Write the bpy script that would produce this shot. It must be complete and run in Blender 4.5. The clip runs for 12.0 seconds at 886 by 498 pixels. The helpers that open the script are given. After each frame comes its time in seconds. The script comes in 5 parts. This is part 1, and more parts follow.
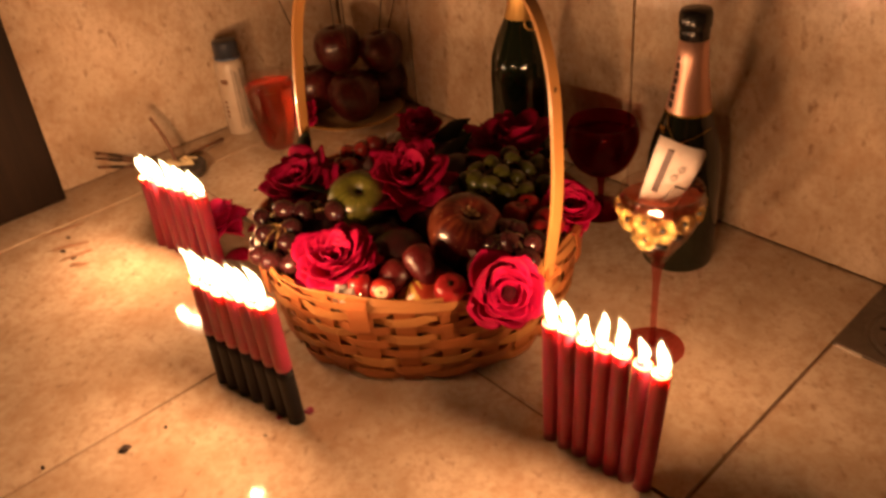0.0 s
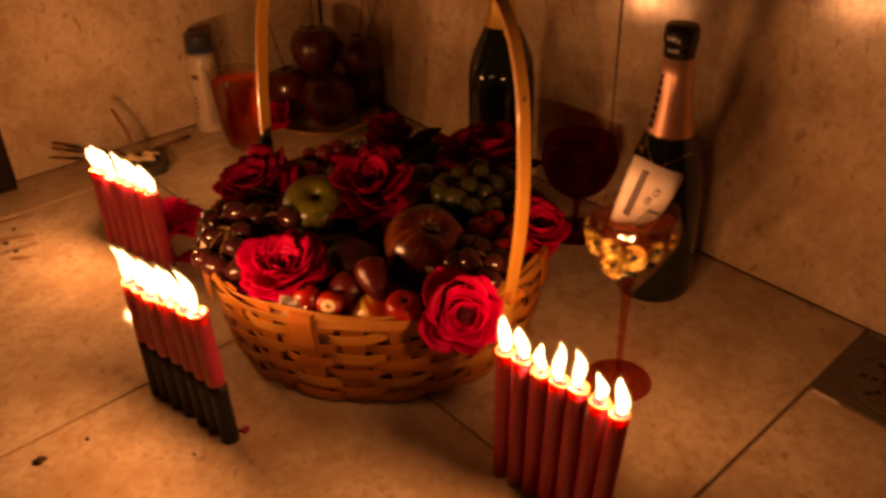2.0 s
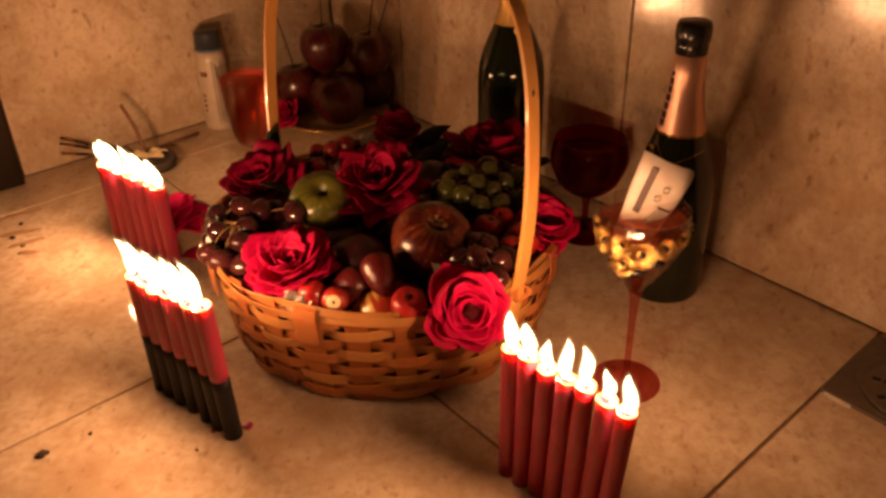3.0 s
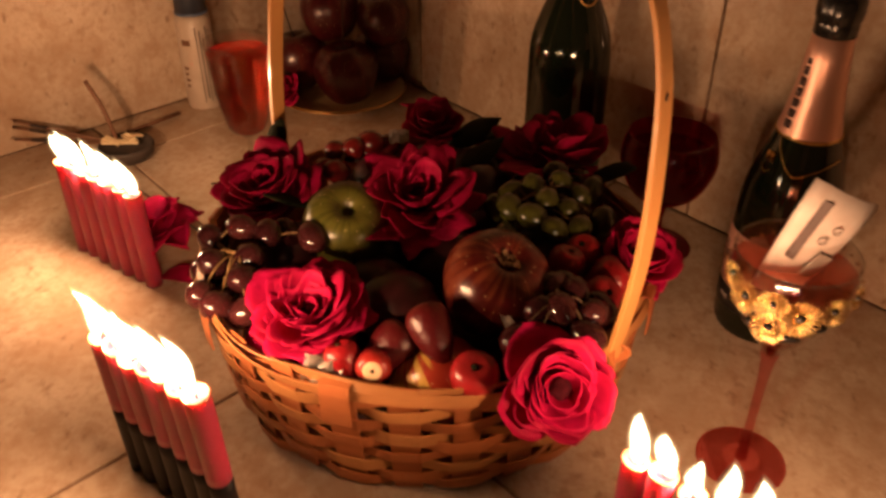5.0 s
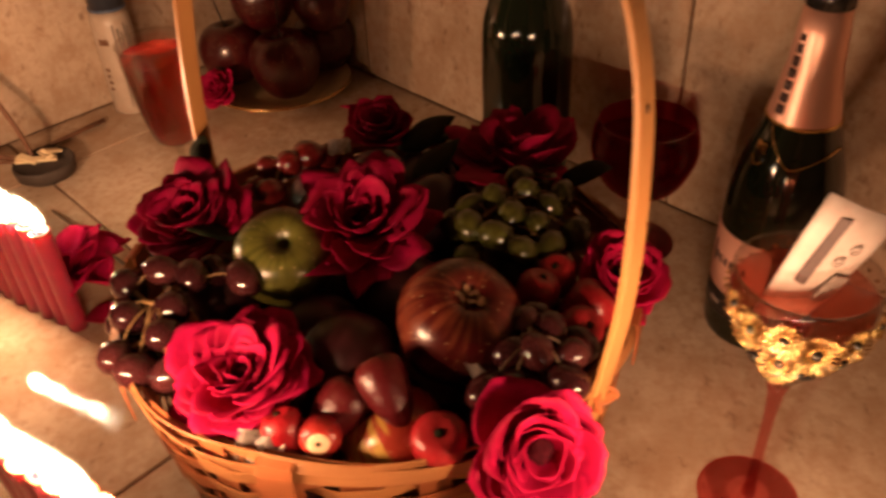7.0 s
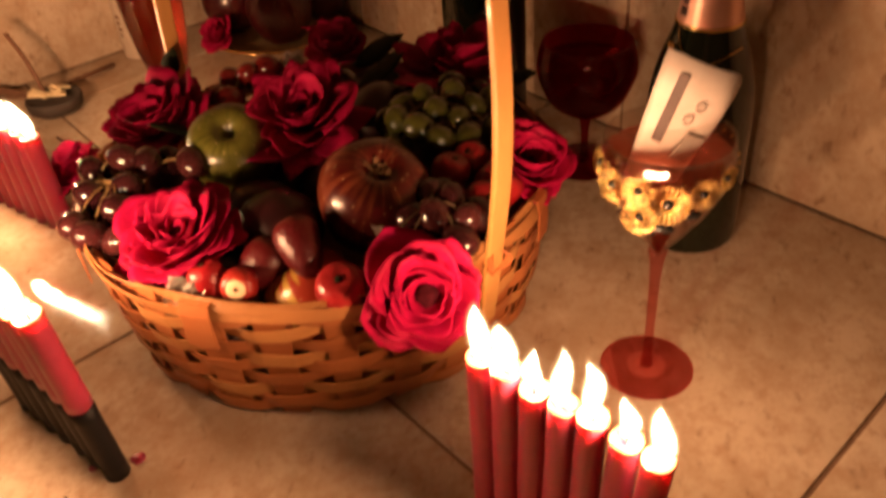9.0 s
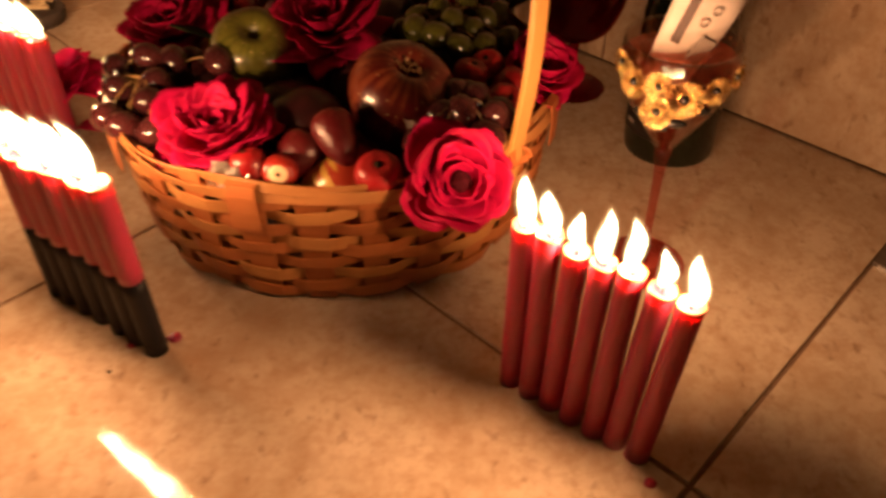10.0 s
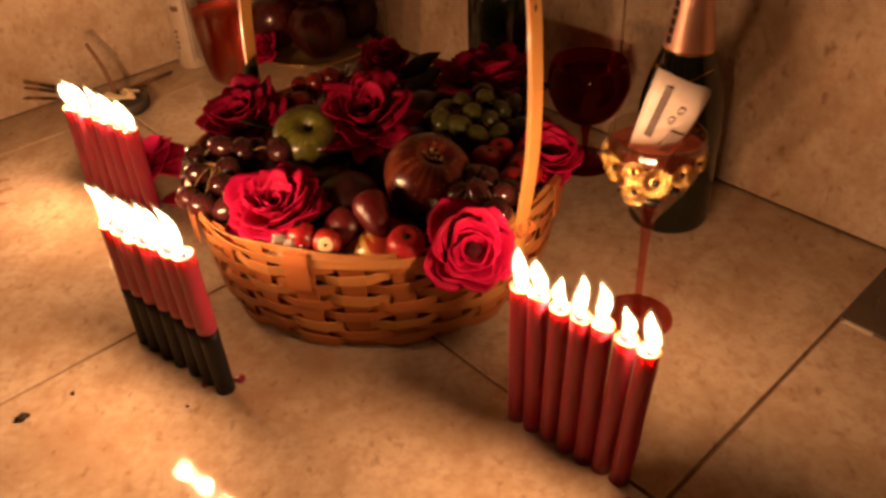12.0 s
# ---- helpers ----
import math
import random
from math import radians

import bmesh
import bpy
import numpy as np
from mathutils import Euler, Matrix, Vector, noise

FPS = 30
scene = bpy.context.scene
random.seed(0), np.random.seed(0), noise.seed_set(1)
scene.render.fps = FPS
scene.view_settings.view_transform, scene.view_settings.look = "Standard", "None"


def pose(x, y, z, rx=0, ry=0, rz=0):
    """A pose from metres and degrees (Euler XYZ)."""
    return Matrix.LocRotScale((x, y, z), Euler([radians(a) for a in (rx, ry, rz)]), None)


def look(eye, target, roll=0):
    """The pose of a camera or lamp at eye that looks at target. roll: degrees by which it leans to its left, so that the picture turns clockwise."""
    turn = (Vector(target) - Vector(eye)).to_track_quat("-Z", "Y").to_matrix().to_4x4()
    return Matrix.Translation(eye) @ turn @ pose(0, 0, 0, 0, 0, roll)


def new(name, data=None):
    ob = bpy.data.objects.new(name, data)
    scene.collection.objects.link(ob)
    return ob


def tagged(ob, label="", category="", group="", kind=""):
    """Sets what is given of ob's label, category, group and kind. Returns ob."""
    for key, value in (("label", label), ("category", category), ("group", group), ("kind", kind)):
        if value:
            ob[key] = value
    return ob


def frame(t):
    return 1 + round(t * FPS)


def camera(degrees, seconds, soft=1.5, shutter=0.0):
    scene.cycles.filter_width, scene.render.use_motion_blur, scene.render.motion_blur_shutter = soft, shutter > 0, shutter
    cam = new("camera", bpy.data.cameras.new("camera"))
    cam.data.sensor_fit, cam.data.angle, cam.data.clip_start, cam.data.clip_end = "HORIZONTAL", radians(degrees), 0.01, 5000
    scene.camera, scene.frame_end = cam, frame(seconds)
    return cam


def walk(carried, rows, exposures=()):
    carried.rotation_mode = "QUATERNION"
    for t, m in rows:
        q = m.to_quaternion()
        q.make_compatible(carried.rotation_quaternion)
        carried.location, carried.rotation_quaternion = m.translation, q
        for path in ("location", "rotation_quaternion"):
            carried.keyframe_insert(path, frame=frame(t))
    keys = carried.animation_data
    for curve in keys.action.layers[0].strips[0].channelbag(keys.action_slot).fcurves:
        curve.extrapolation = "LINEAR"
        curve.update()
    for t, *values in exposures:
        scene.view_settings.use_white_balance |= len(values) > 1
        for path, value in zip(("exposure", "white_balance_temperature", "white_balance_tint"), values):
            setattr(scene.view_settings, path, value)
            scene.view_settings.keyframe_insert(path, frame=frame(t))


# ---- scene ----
cam = camera(55.7, 12.0, soft=3.0, shutter=0.6)
PATH = [
    (0, (0.065, 0.021, 0.618), (-0.115, 1.7, -0.453), -5.4),
    (0.5, (0.057, 0.02, 0.605), (-0.054, 1.689, -0.491), -2.6),
    (1, (0.061, 0.027, 0.585), (-0.017, 1.698, -0.511), -1.6),
    (1.5, (0.086, 0.046, 0.583), (0.026, 1.738, -0.482), 0.5),
    (2, (0.092, 0.074, 0.584), (-0.061, 1.775, -0.457), -1.6),
    (2.5, (0.091, 0.072, 0.576), (-0.147, 1.773, -0.45), -2.1),
    (2.7, (0.097, 0.07, 0.575), (-0.117, 1.773, -0.452), -1.9),
    (4.3, (0.032, 0.198, 0.55), (-0.094, 1.877, -0.53), -0.8),
    (4.5, (0.021, 0.217, 0.545), (-0.117, 1.888, -0.544), -1.0),
    (5, (0.004, 0.283, 0.523), (-0.116, 1.938, -0.594), -0.2),
    (5.5, (-0.016, 0.309, 0.523), (-0.117, 1.94, -0.63), -1.4),
    (6, (-0.011, 0.315, 0.524), (-0.105, 1.921, -0.663), -2.7),
    (6.5, (-0.009, 0.386, 0.517), (-0.082, 1.996, -0.667), -3.1),
    (7, (0.014, 0.388, 0.51), (-0.043, 1.995, -0.679), -2.9),
    (7.2, (0.044, 0.382, 0.516), (-0.028, 1.994, -0.666), -3.0),
    (8.8, (0.132, 0.29, 0.479), (-0.083, 1.911, -0.672), -5.0),
    (9, (0.115, 0.291, 0.47), (-0.07, 1.893, -0.713), -4.9),
    (9.5, (0.1, 0.272, 0.442), (-0.023, 1.831, -0.804), -3.6),
    (10, (0.043, 0.218, 0.46), (0.036, 1.771, -0.799), -0.0),
    (10.5, (0.015, 0.172, 0.518), (-0.069, 1.747, -0.711), -1.7),
    (11, (0.022, 0.155, 0.542), (-0.115, 1.758, -0.647), -3.3),
    (11.5, (0.055, 0.15, 0.545), (-0.103, 1.751, -0.643), -3.9),
    (12, (0.077, 0.12, 0.542), (-0.061, 1.748, -0.611), -2.9),
]
walk(cam, [(t, look(eye, target, roll)) for t, eye, target, roll in PATH],
     [(0.0, 0.80, 6450, 10), (0.5, 0.80, 6450, 10), (1.0, 0.50, 6550, 10), (1.5, 0.07, 7200, 14), (2.0, -0.26, 10600, 34), (2.5, 0.28, 7800, 20), (4.5, 0.55, 6100, 11), (5.5, 0.62, 5700, 11), (6.5, 0.82, 5500, 11),
      (7.0, 0.89, 5600, 11), (9.0, 0.90, 6000, 10), (9.5, 0.82, 6200, 10), (10.0, 0.68, 6400, 10), (11.0, 0.38, 6400, 10), (12.0, 0.49, 6400, 10)])

# ---- world and light ----
world = bpy.data.worlds.new("night")
world.use_nodes = True
scene.world = world
world.node_tree.nodes["Background"].inputs[0].default_value = (1.0, 0.55, 0.3, 1)
world.node_tree.nodes["Background"].inputs[1].default_value = 0.004
FLAME_WATTS = 0.62
FLAME_TINT = (1.0, 0.47, 0.205)


# ---- helpers of the scene ----
def empty(name, m, label, category, group="", kind=""):
    ob = new(name)
    ob.empty_display_size = 0.02
    ob.matrix_basis = m
    return tagged(ob, label, category, group, kind)


def mesh_from(bm, name, mat, smooth=True):
    me = bpy.data.meshes.new(name)
    bmesh.ops.recalc_face_normals(bm, faces=bm.faces)
    bm.to_mesh(me)
    bm.free()
    if mat:
        me.materials.append(mat)
    for p in me.polygons:
        p.use_smooth = smooth
    return me


def part(name, bm, mat, parent=None, label="", m=None, smooth=True):
    me = bm if isinstance(bm, bpy.types.Mesh) else mesh_from(bm, name, mat, smooth)
    ob = new(name, me)
    if parent:
        ob.parent = parent
    if m is not None:
        ob.matrix_basis = m
    if label:
        ob["label"] = label
    return ob


def facing(x, y, z, dx, dy, dz, spin=0.0):
    """A pose at (x, y, z) whose z axis points along (dx, dy, dz)."""
    return Matrix.Translation((x, y, z)) @ Vector((dx, dy, dz)).to_track_quat("Z", "Y").to_matrix().to_4x4() @ pose(0, 0, 0, 0, 0, spin)


def lathe(profile, seg=40, closed=False):
    """A body of revolution from rows of (radius, height)."""
    bm = bmesh.new()
    rings = []
    for r, z in profile:
        if r < 1e-5:
            rings.append([bm.verts.new((0, 0, z))])
        else:
            rings.append([bm.verts.new((r * math.cos(2 * math.pi * k / seg), r * math.sin(2 * math.pi * k / seg), z)) for k in range(seg)])
    pairs = list(zip(rings, rings[1:])) + ([(rings[-1], rings[0])] if closed else [])
    for a, b in pairs:
        for k in range(seg):
            n = (k + 1) % seg
            if len(a) == 1 and len(b) == 1:
                continue
            if len(a) == 1:
                bm.faces.new((a[0], b[k], b[n]))
            elif len(b) == 1:
                bm.faces.new((a[k], a[n], b[0]))
            else:
                bm.faces.new((a[k], a[n], b[n], b[k]))
    return bm


def curve_through(pts, n):
    """n + 1 points of a smooth curve through the given ones."""
    p = [Vector(q) for q in pts]
    p = [2 * p[0] - p[1]] + p + [2 * p[-1] - p[-2]]
    out = []
    spans = len(p) - 3
    for i in range(n + 1):
        s = min(i / n * spans, spans - 1e-6)
        k, f = int(s), s - int(s)
        a, b, c, d = p[k], p[k + 1], p[k + 2], p[k + 3]
        out.append(0.5 * ((2 * b) + (c - a) * f + (2 * a - 5 * b + 4 * c - d) * f * f + (3 * b - a - 3 * c + d) * f ** 3))
    return out


def sweep(pts, radius, seg=8, bm=None):
    """A round rod along the points; radius is a number or a function of 0..1."""
    bm = bm or bmesh.new()
    rings = []
    n = len(pts)
    side = Vector((0.3, 0.5, 0.8)).normalized()
    for i, p in enumerate(pts):
        d = (pts[min(i + 1, n - 1)] - pts[max(i - 1, 0)]).normalized()
        side = (side - d * side.dot(d)).normalized()
        other = d.cross(side)
        r = radius(i / (n - 1)) if callable(radius) else radius
        rings.append([bm.verts.new(p + r * (math.cos(a) * side + math.sin(a) * other)) for a in [2 * math.pi * k / seg for k in range(seg)]])
    for a, b in zip(rings, rings[1:]):
        for k in range(seg):
            bm.faces.new((a[k], a[(k + 1) % seg], b[(k + 1) % seg], b[k]))
    bm.faces.new(rings[0][::-1])
    bm.faces.new(rings[-1])
    return bm


def band(pts, wide, thick, width, depth, closed=False):
    """A flat strip along the points: wide[i] is the direction of its width, thick[i] of its thickness."""
    bm = bmesh.new()
    rings = []
    for i, p in enumerate(pts):
        a, b = wide[i] * (width / 2), thick[i] * (depth / 2)
        c = 0.7
        rings.append([bm.verts.new(p + v) for v in (-a - b * c, -a * 0.86 - b, a * 0.86 - b, a - b * c, a + b * c, a * 0.86 + b, -a * 0.86 + b, -a + b * c)])
    for a, b in list(zip(rings, rings[1:])) + ([(rings[-1], rings[0])] if closed else []):
        for k in range(8):
            bm.faces.new((a[k], a[(k + 1) % 8], b[(k + 1) % 8], b[k]))
    if not closed:
        bm.faces.new(rings[0][::-1])
        bm.faces.new(rings[-1])
    return bm


def box(x0, y0, z0, x1, y1, z1, bevel=0.0):
    bm = bmesh.new()
    bmesh.ops.create_cube(bm, size=1)
    for v in bm.verts:
        v.co = Vector((x0 if v.co.x < 0 else x1, y0 if v.co.y < 0 else y1, z0 if v.co.z < 0 else z1))
    if bevel:
        bmesh.ops.bevel(bm, geom=bm.edges[:], offset=bevel, segments=2, affect="EDGES", profile=0.6)
    return bm


def ball(rx, ry, rz, sub=2, rough=0.0, seed=0):
    bm = bmesh.new()
    bmesh.ops.create_icosphere(bm, subdivisions=sub, radius=1)
    for v in bm.verts:
        k = 1 + rough * noise.noise(v.co * 1.7 + Vector((seed, 0, 0)))
        v.co = Vector((v.co.x * rx * k, v.co.y * ry * k, v.co.z * rz * k))
    return bm


# ---- materials ----
def material(name):
    m = bpy.data.materials.new(name)
    m.use_nodes = True
    return m, m.node_tree.nodes, m.node_tree.links, m.node_tree.nodes["Principled BSDF"]


def noise_node(nodes, links, coords, scale, detail=4.0, rough=0.55, stretch=None):
    n = nodes.new("ShaderNodeTexNoise")
    n.inputs["Scale"].default_value, n.inputs["Detail"].default_value, n.inputs["Roughness"].default_value = scale, detail, rough
    src = coords
    if stretch:
        mp = nodes.new("ShaderNodeMapping")
        mp.inputs["Scale"].default_value = stretch
        links.new(coords, mp.inputs["Vector"])
        src = mp.outputs["Vector"]
    links.new(src, n.inputs["Vector"])
    return n.outputs["Fac"]


def ramp(nodes, links, fac, *stops):
    r = nodes.new("ShaderNodeValToRGB")
    while len(r.color_ramp.elements) < len(stops):
        r.color_ramp.elements.new(0.5)
    for e, (pos, col) in zip(r.color_ramp.elements, stops):
        e.position, e.color = pos, (*col, 1) if len(col) == 3 else col
    links.new(fac, r.inputs["Fac"])
    return r.outputs["Color"]


def mix(nodes, links, a, b, fac, mode="MIX"):
    n = nodes.new("ShaderNodeMix")
    n.data_type, n.blend_type = "RGBA", mode
    for value, socket in ((fac, n.inputs[0]), (a, n.inputs[6]), (b, n.inputs[7])):
        if isinstance(value, bpy.types.NodeSocket):
            links.new(value, socket)
        elif isinstance(value, (int, float)):
            socket.default_value = value
        else:
            socket.default_value = (*value, 1)
    return n.outputs[2]


def bump(nodes, links, bsdf, height, strength, distance=0.001):
    b = nodes.new("ShaderNodeBump")
    b.inputs["Strength"].default_value, b.inputs["Distance"].default_value = strength, distance
    links.new(height, b.inputs["Height"])
    links.new(b.outputs["Normal"], bsdf.inputs["Normal"])


def coords_of(nodes, which="Object"):
    return nodes.new("ShaderNodeTexCoord").outputs[which]


def world_coords(nodes):
    return nodes.new("ShaderNodeNewGeometry").outputs["Position"]


def simple(name, low, high, rough, scale=60, bumps=0.15, metal=0.0, spec=0.5, coat=0.0, stretch=None, sub=0.0, sub_radius=(0.01, 0.003, 0.002), random_amount=0.0, sheen=0.0):
    """A surface whose colour runs between two tones at two scales, with fine relief."""
    m, nodes, links, b = material(name)
    c = coords_of(nodes)
    fine = noise_node(nodes, links, c, scale, 5, 0.6, stretch)
    broad = noise_node(nodes, links, c, scale / 7, 3, 0.5, stretch)
    f = nodes.new("ShaderNodeMath")
    f.operation = "MULTIPLY_ADD"
    f.inputs[1].default_value = 0.5
    links.new(fine, f.inputs[0])
    h = nodes.new("ShaderNodeMath")
    h.operation = "MULTIPLY"
    h.inputs[1].default_value = 0.5
    links.new(broad, h.inputs[0])
    links.new(h.outputs[0], f.inputs[2])
    col = ramp(nodes, links, f.outputs[0], (0.32, low), (0.68, high))
    if random_amount:
        info = nodes.new("ShaderNodeObjectInfo")
        col = mix(nodes, links, col, ramp(nodes, links, info.outputs["Random"], (0, tuple(v * 0.55 for v in low)), (1, high)), random_amount)
    links.new(col, b.inputs["Base Color"])
    b.inputs["Roughness"].default_value, b.inputs["Metallic"].default_value = rough, metal
    b.inputs["Specular IOR Level"].default_value = spec
    b.inputs["Coat Weight"].default_value = coat
    b.inputs["Coat Roughness"].default_value = 0.08
    if sheen:
        b.inputs["Sheen Weight"].default_value = sheen
        b.inputs["Sheen Roughness"].default_value = 0.4
    if sub:
        b.inputs["Subsurface Weight"].default_value = sub
        b.inputs["Subsurface Radius"].default_value = sub_radius
        b.inputs["Subsurface Scale"].default_value = 1.0
    if bumps:
        bump(nodes, links, b, fine, bumps)
    return m


def stone_tile(name, gloss, pit, tone=1.0):
    """Cream glazed tile with a travertine print: broad clouds, veins and small brown pits."""
    m, nodes, links, b = material(name)
    c = world_coords(nodes)
    info = nodes.new("ShaderNodeObjectInfo")
    shift = nodes.new("ShaderNodeVectorMath")
    shift.operation = "MULTIPLY_ADD"
    shift.inputs[1].default_value = (3.1, 5.3, 2.2)
    links.new(info.outputs["Random"], shift.inputs[0])
    links.new(c, shift.inputs[2])
    c = shift.outputs[0]
    clouds = noise_node(nodes, links, c, 9, 5, 0.6)
    blot = noise_node(nodes, links, c, 34, 7, 0.72, (1.0, 0.7, 0.6))
    pits = noise_node(nodes, links, c, 95, 3, 0.5, (1.0, 0.6, 0.5))
    grain = noise_node(nodes, links, c, 420, 3, 0.6)
    base = ramp(nodes, links, clouds, (0.3, (0.45, 0.33, 0.22)), (0.52, (0.60, 0.485, 0.355)), (0.72, (0.69, 0.58, 0.45)))
    base = mix(nodes, links, base, (0.37, 0.225, 0.125), ramp(nodes, links, blot, (0.46, (0, 0, 0)), (0.70, (0.62, 0.62, 0.62))))
    speck = noise_node(nodes, links, c, 105, 5, 0.7)
    base = mix(nodes, links, base, (0.42, 0.28, 0.17), ramp(nodes, links, speck, (0.46, (0, 0, 0)), (0.66, (0.6, 0.6, 0.6))))
    base = mix(nodes, links, base, (0.20, 0.105, 0.055), ramp(nodes, links, pits, (0.61, (0, 0, 0)), (0.74, (pit, pit, pit))))
    base = mix(nodes, links, base, (0.72, 0.63, 0.5), ramp(nodes, links, grain, (0.55, (0, 0, 0)), (0.8, (0.35, 0.35, 0.35))))
    base = mix(nodes, links, base, (tone, tone, tone), 1.0, "MULTIPLY")
    links.new(base, b.inputs["Base Color"])
    rough = ramp(nodes, links, clouds, (0.3, (gloss * 0.8,) * 3), (0.8, (gloss * 1.35,) * 3))
    links.new(rough, b.inputs["Roughness"])
    b.inputs["Specular IOR Level"].default_value = 0.45
    bump(nodes, links, b, blot, 0.16, 0.0016)
    return m


def clear(name, tint, rough=0.02, gloss_ior=1.45, milky=None):
    """Thin clear or tinted glass, or a drink in it: light goes straight on, tinted, with a glossy skin."""
    m, nodes, links, b = material(name)
    nodes.remove(b)
    t = nodes.new("ShaderNodeBsdfTransparent")
    t.inputs[0].default_value = (*tint, 1)
    g = nodes.new("ShaderNodeBsdfGlossy")
    g.inputs["Roughness"].default_value = rough
    lw = nodes.new("ShaderNodeLayerWeight")
    pw = nodes.new("ShaderNodeMath")
    pw.operation = "POWER"
    pw.inputs[1].default_value = 4.0
    links.new(lw.outputs["Facing"], pw.inputs[0])
    ma = nodes.new("ShaderNodeMath")
    ma.operation = "MULTIPLY_ADD"
    ma.inputs[1].default_value, ma.inputs[2].default_value = 0.35, (gloss_ior - 1) ** 2 / (gloss_ior + 1) ** 2 * 0.8
    links.new(pw.outputs[0], ma.inputs[0])
    mx = nodes.new("ShaderNodeMixShader")
    links.new(ma.outputs[0], mx.inputs[0])
    body = t.outputs[0]
    if milky:   # light scattered inside the drink
        tl = nodes.new("ShaderNodeBsdfTranslucent")
        tl.inputs[0].default_value = (*milky[1], 1)
        inner = nodes.new("ShaderNodeMixShader")
        inner.inputs[0].default_value = milky[0]
        links.new(body, inner.inputs[1])
        links.new(tl.outputs[0], inner.inputs[2])
        body = inner.outputs[0]
    links.new(body, mx.inputs[1])
    links.new(g.outputs[0], mx.inputs[2])
    links.new(mx.outputs[0], nodes["Material Output"].inputs[0])
    return m


def drink(name, tint, cloud, glow):
    """A clear coloured drink that bends the light, with a little cloud in it."""
    m, nodes, links, b = material(name)
    b.inputs["Base Color"].default_value = (*tint, 1)
    b.inputs["Transmission Weight"].default_value = 1.0
    b.inputs["Roughness"].default_value = 0.02
    b.inputs["IOR"].default_value = 1.34
    tl = nodes.new("ShaderNodeBsdfTranslucent")
    tl.inputs[0].default_value = (*glow, 1)
    mx = nodes.new("ShaderNodeMixShader")
    mx.inputs[0].default_value = cloud
    links.new(b.outputs[0], mx.inputs[1])
    links.new(tl.outputs[0], mx.inputs[2])
    links.new(mx.outputs[0], nodes["Material Output"].inputs[0])
    return m


def flame_material(name, tint, strength):
    """A layer of a flame: it gives off light and lets light through."""
    m, nodes, links, b = material(name)
    nodes.remove(b)
    e = nodes.new("ShaderNodeEmission")
    c = coords_of(nodes)
    wisps = noise_node(nodes, links, c, 90, 2, 0.5, (1, 1, 0.5))
    e.inputs[0].default_value = (*tint, 1)
    links.new(ramp(nodes, links, wisps, (0.2, (0.75 * strength,) * 3), (0.8, (1.25 * strength,) * 3)), e.inputs[1])
    t = nodes.new("ShaderNodeBsdfTransparent")
    a = nodes.new("ShaderNodeAddShader")
    links.new(e.outputs[0], a.inputs[0])
    links.new(t.outputs[0], a.inputs[1])
    links.new(a.outputs[0], nodes["Material Output"].inputs[0])
    return m


def petal_material(name, dark, light):
    m, nodes, links, b = material(name)
    c = coords_of(nodes)
    veins = noise_node(nodes, links, c, 260, 4, 0.6, (1, 1, 0.25))
    broad = noise_node(nodes, links, c, 38, 3, 0.5)
    col = ramp(nodes, links, broad, (0.3, dark), (0.7, light))
    col = mix(nodes, links, col, tuple(v * 0.55 for v in dark), ramp(nodes, links, veins, (0.5, (0, 0, 0)), (0.8, (0.5, 0.5, 0.5))))
    links.new(col, b.inputs["Base Color"])
    b.inputs["Roughness"].default_value = 0.6
    b.inputs["Specular IOR Level"].default_value = 0.12
    bump(nodes, links, b, veins, 0.5, 0.0008)
    tr = nodes.new("ShaderNodeBsdfTranslucent")
    links.new(col, tr.inputs[0])
    mx = nodes.new("ShaderNodeMixShader")
    mx.inputs[0].default_value = 0.28
    links.new(b.outputs[0], mx.inputs[1])
    links.new(tr.outputs[0], mx.inputs[2])
    links.new(mx.outputs[0], nodes["Material Output"].inputs[0])
    return m


def apple_material(name, ground, blush, amount):
    """Apple skin: ground colour with streaks of blush running from stalk to eye, and pale dots."""
    m, nodes, links, b = material(name)
    c = coords_of(nodes)
    sep = nodes.new("ShaderNodeSeparateXYZ")
    links.new(c, sep.inputs[0])
    ang = nodes.new("ShaderNodeMath")
    ang.operation = "ARCTAN2"
    links.new(sep.outputs["Y"], ang.inputs[0])
    links.new(sep.outputs["X"], ang.inputs[1])
    comb = nodes.new("ShaderNodeCombineXYZ")
    links.new(ang.outputs[0], comb.inputs[0])
    links.new(sep.outputs["Z"], comb.inputs[1])
    streak = noise_node(nodes, links, comb.outputs[0], 5.0, 3, 0.5, (1.5, 4.0, 1))
    side = noise_node(nodes, links, c, 16, 2, 0.5)
    f = nodes.new("ShaderNodeMath")
    f.operation = "ADD"
    links.new(streak, f.inputs[0])
    links.new(side, f.inputs[1])
    col = ramp(nodes, links, f.outputs[0], (amount - 0.14, ground), (amount + 0.12, blush))
    vor = nodes.new("ShaderNodeTexVoronoi")
    vor.inputs["Scale"].default_value = 170
    links.new(c, vor.inputs["Vector"])
    col = mix(nodes, links, col, (0.62, 0.5, 0.25), ramp(nodes, links, vor.outputs["Distance"], (0.08, (0.5, 0.5, 0.5)), (0.16, (0, 0, 0))))
    links.new(col, b.inputs["Base Color"])
    b.inputs["Roughness"].default_value = 0.3
    b.inputs["Coat Weight"].default_value = 0.35
    b.inputs["Coat Roughness"].default_value = 0.12
    bump(nodes, links, b, streak, 0.08)
    return m


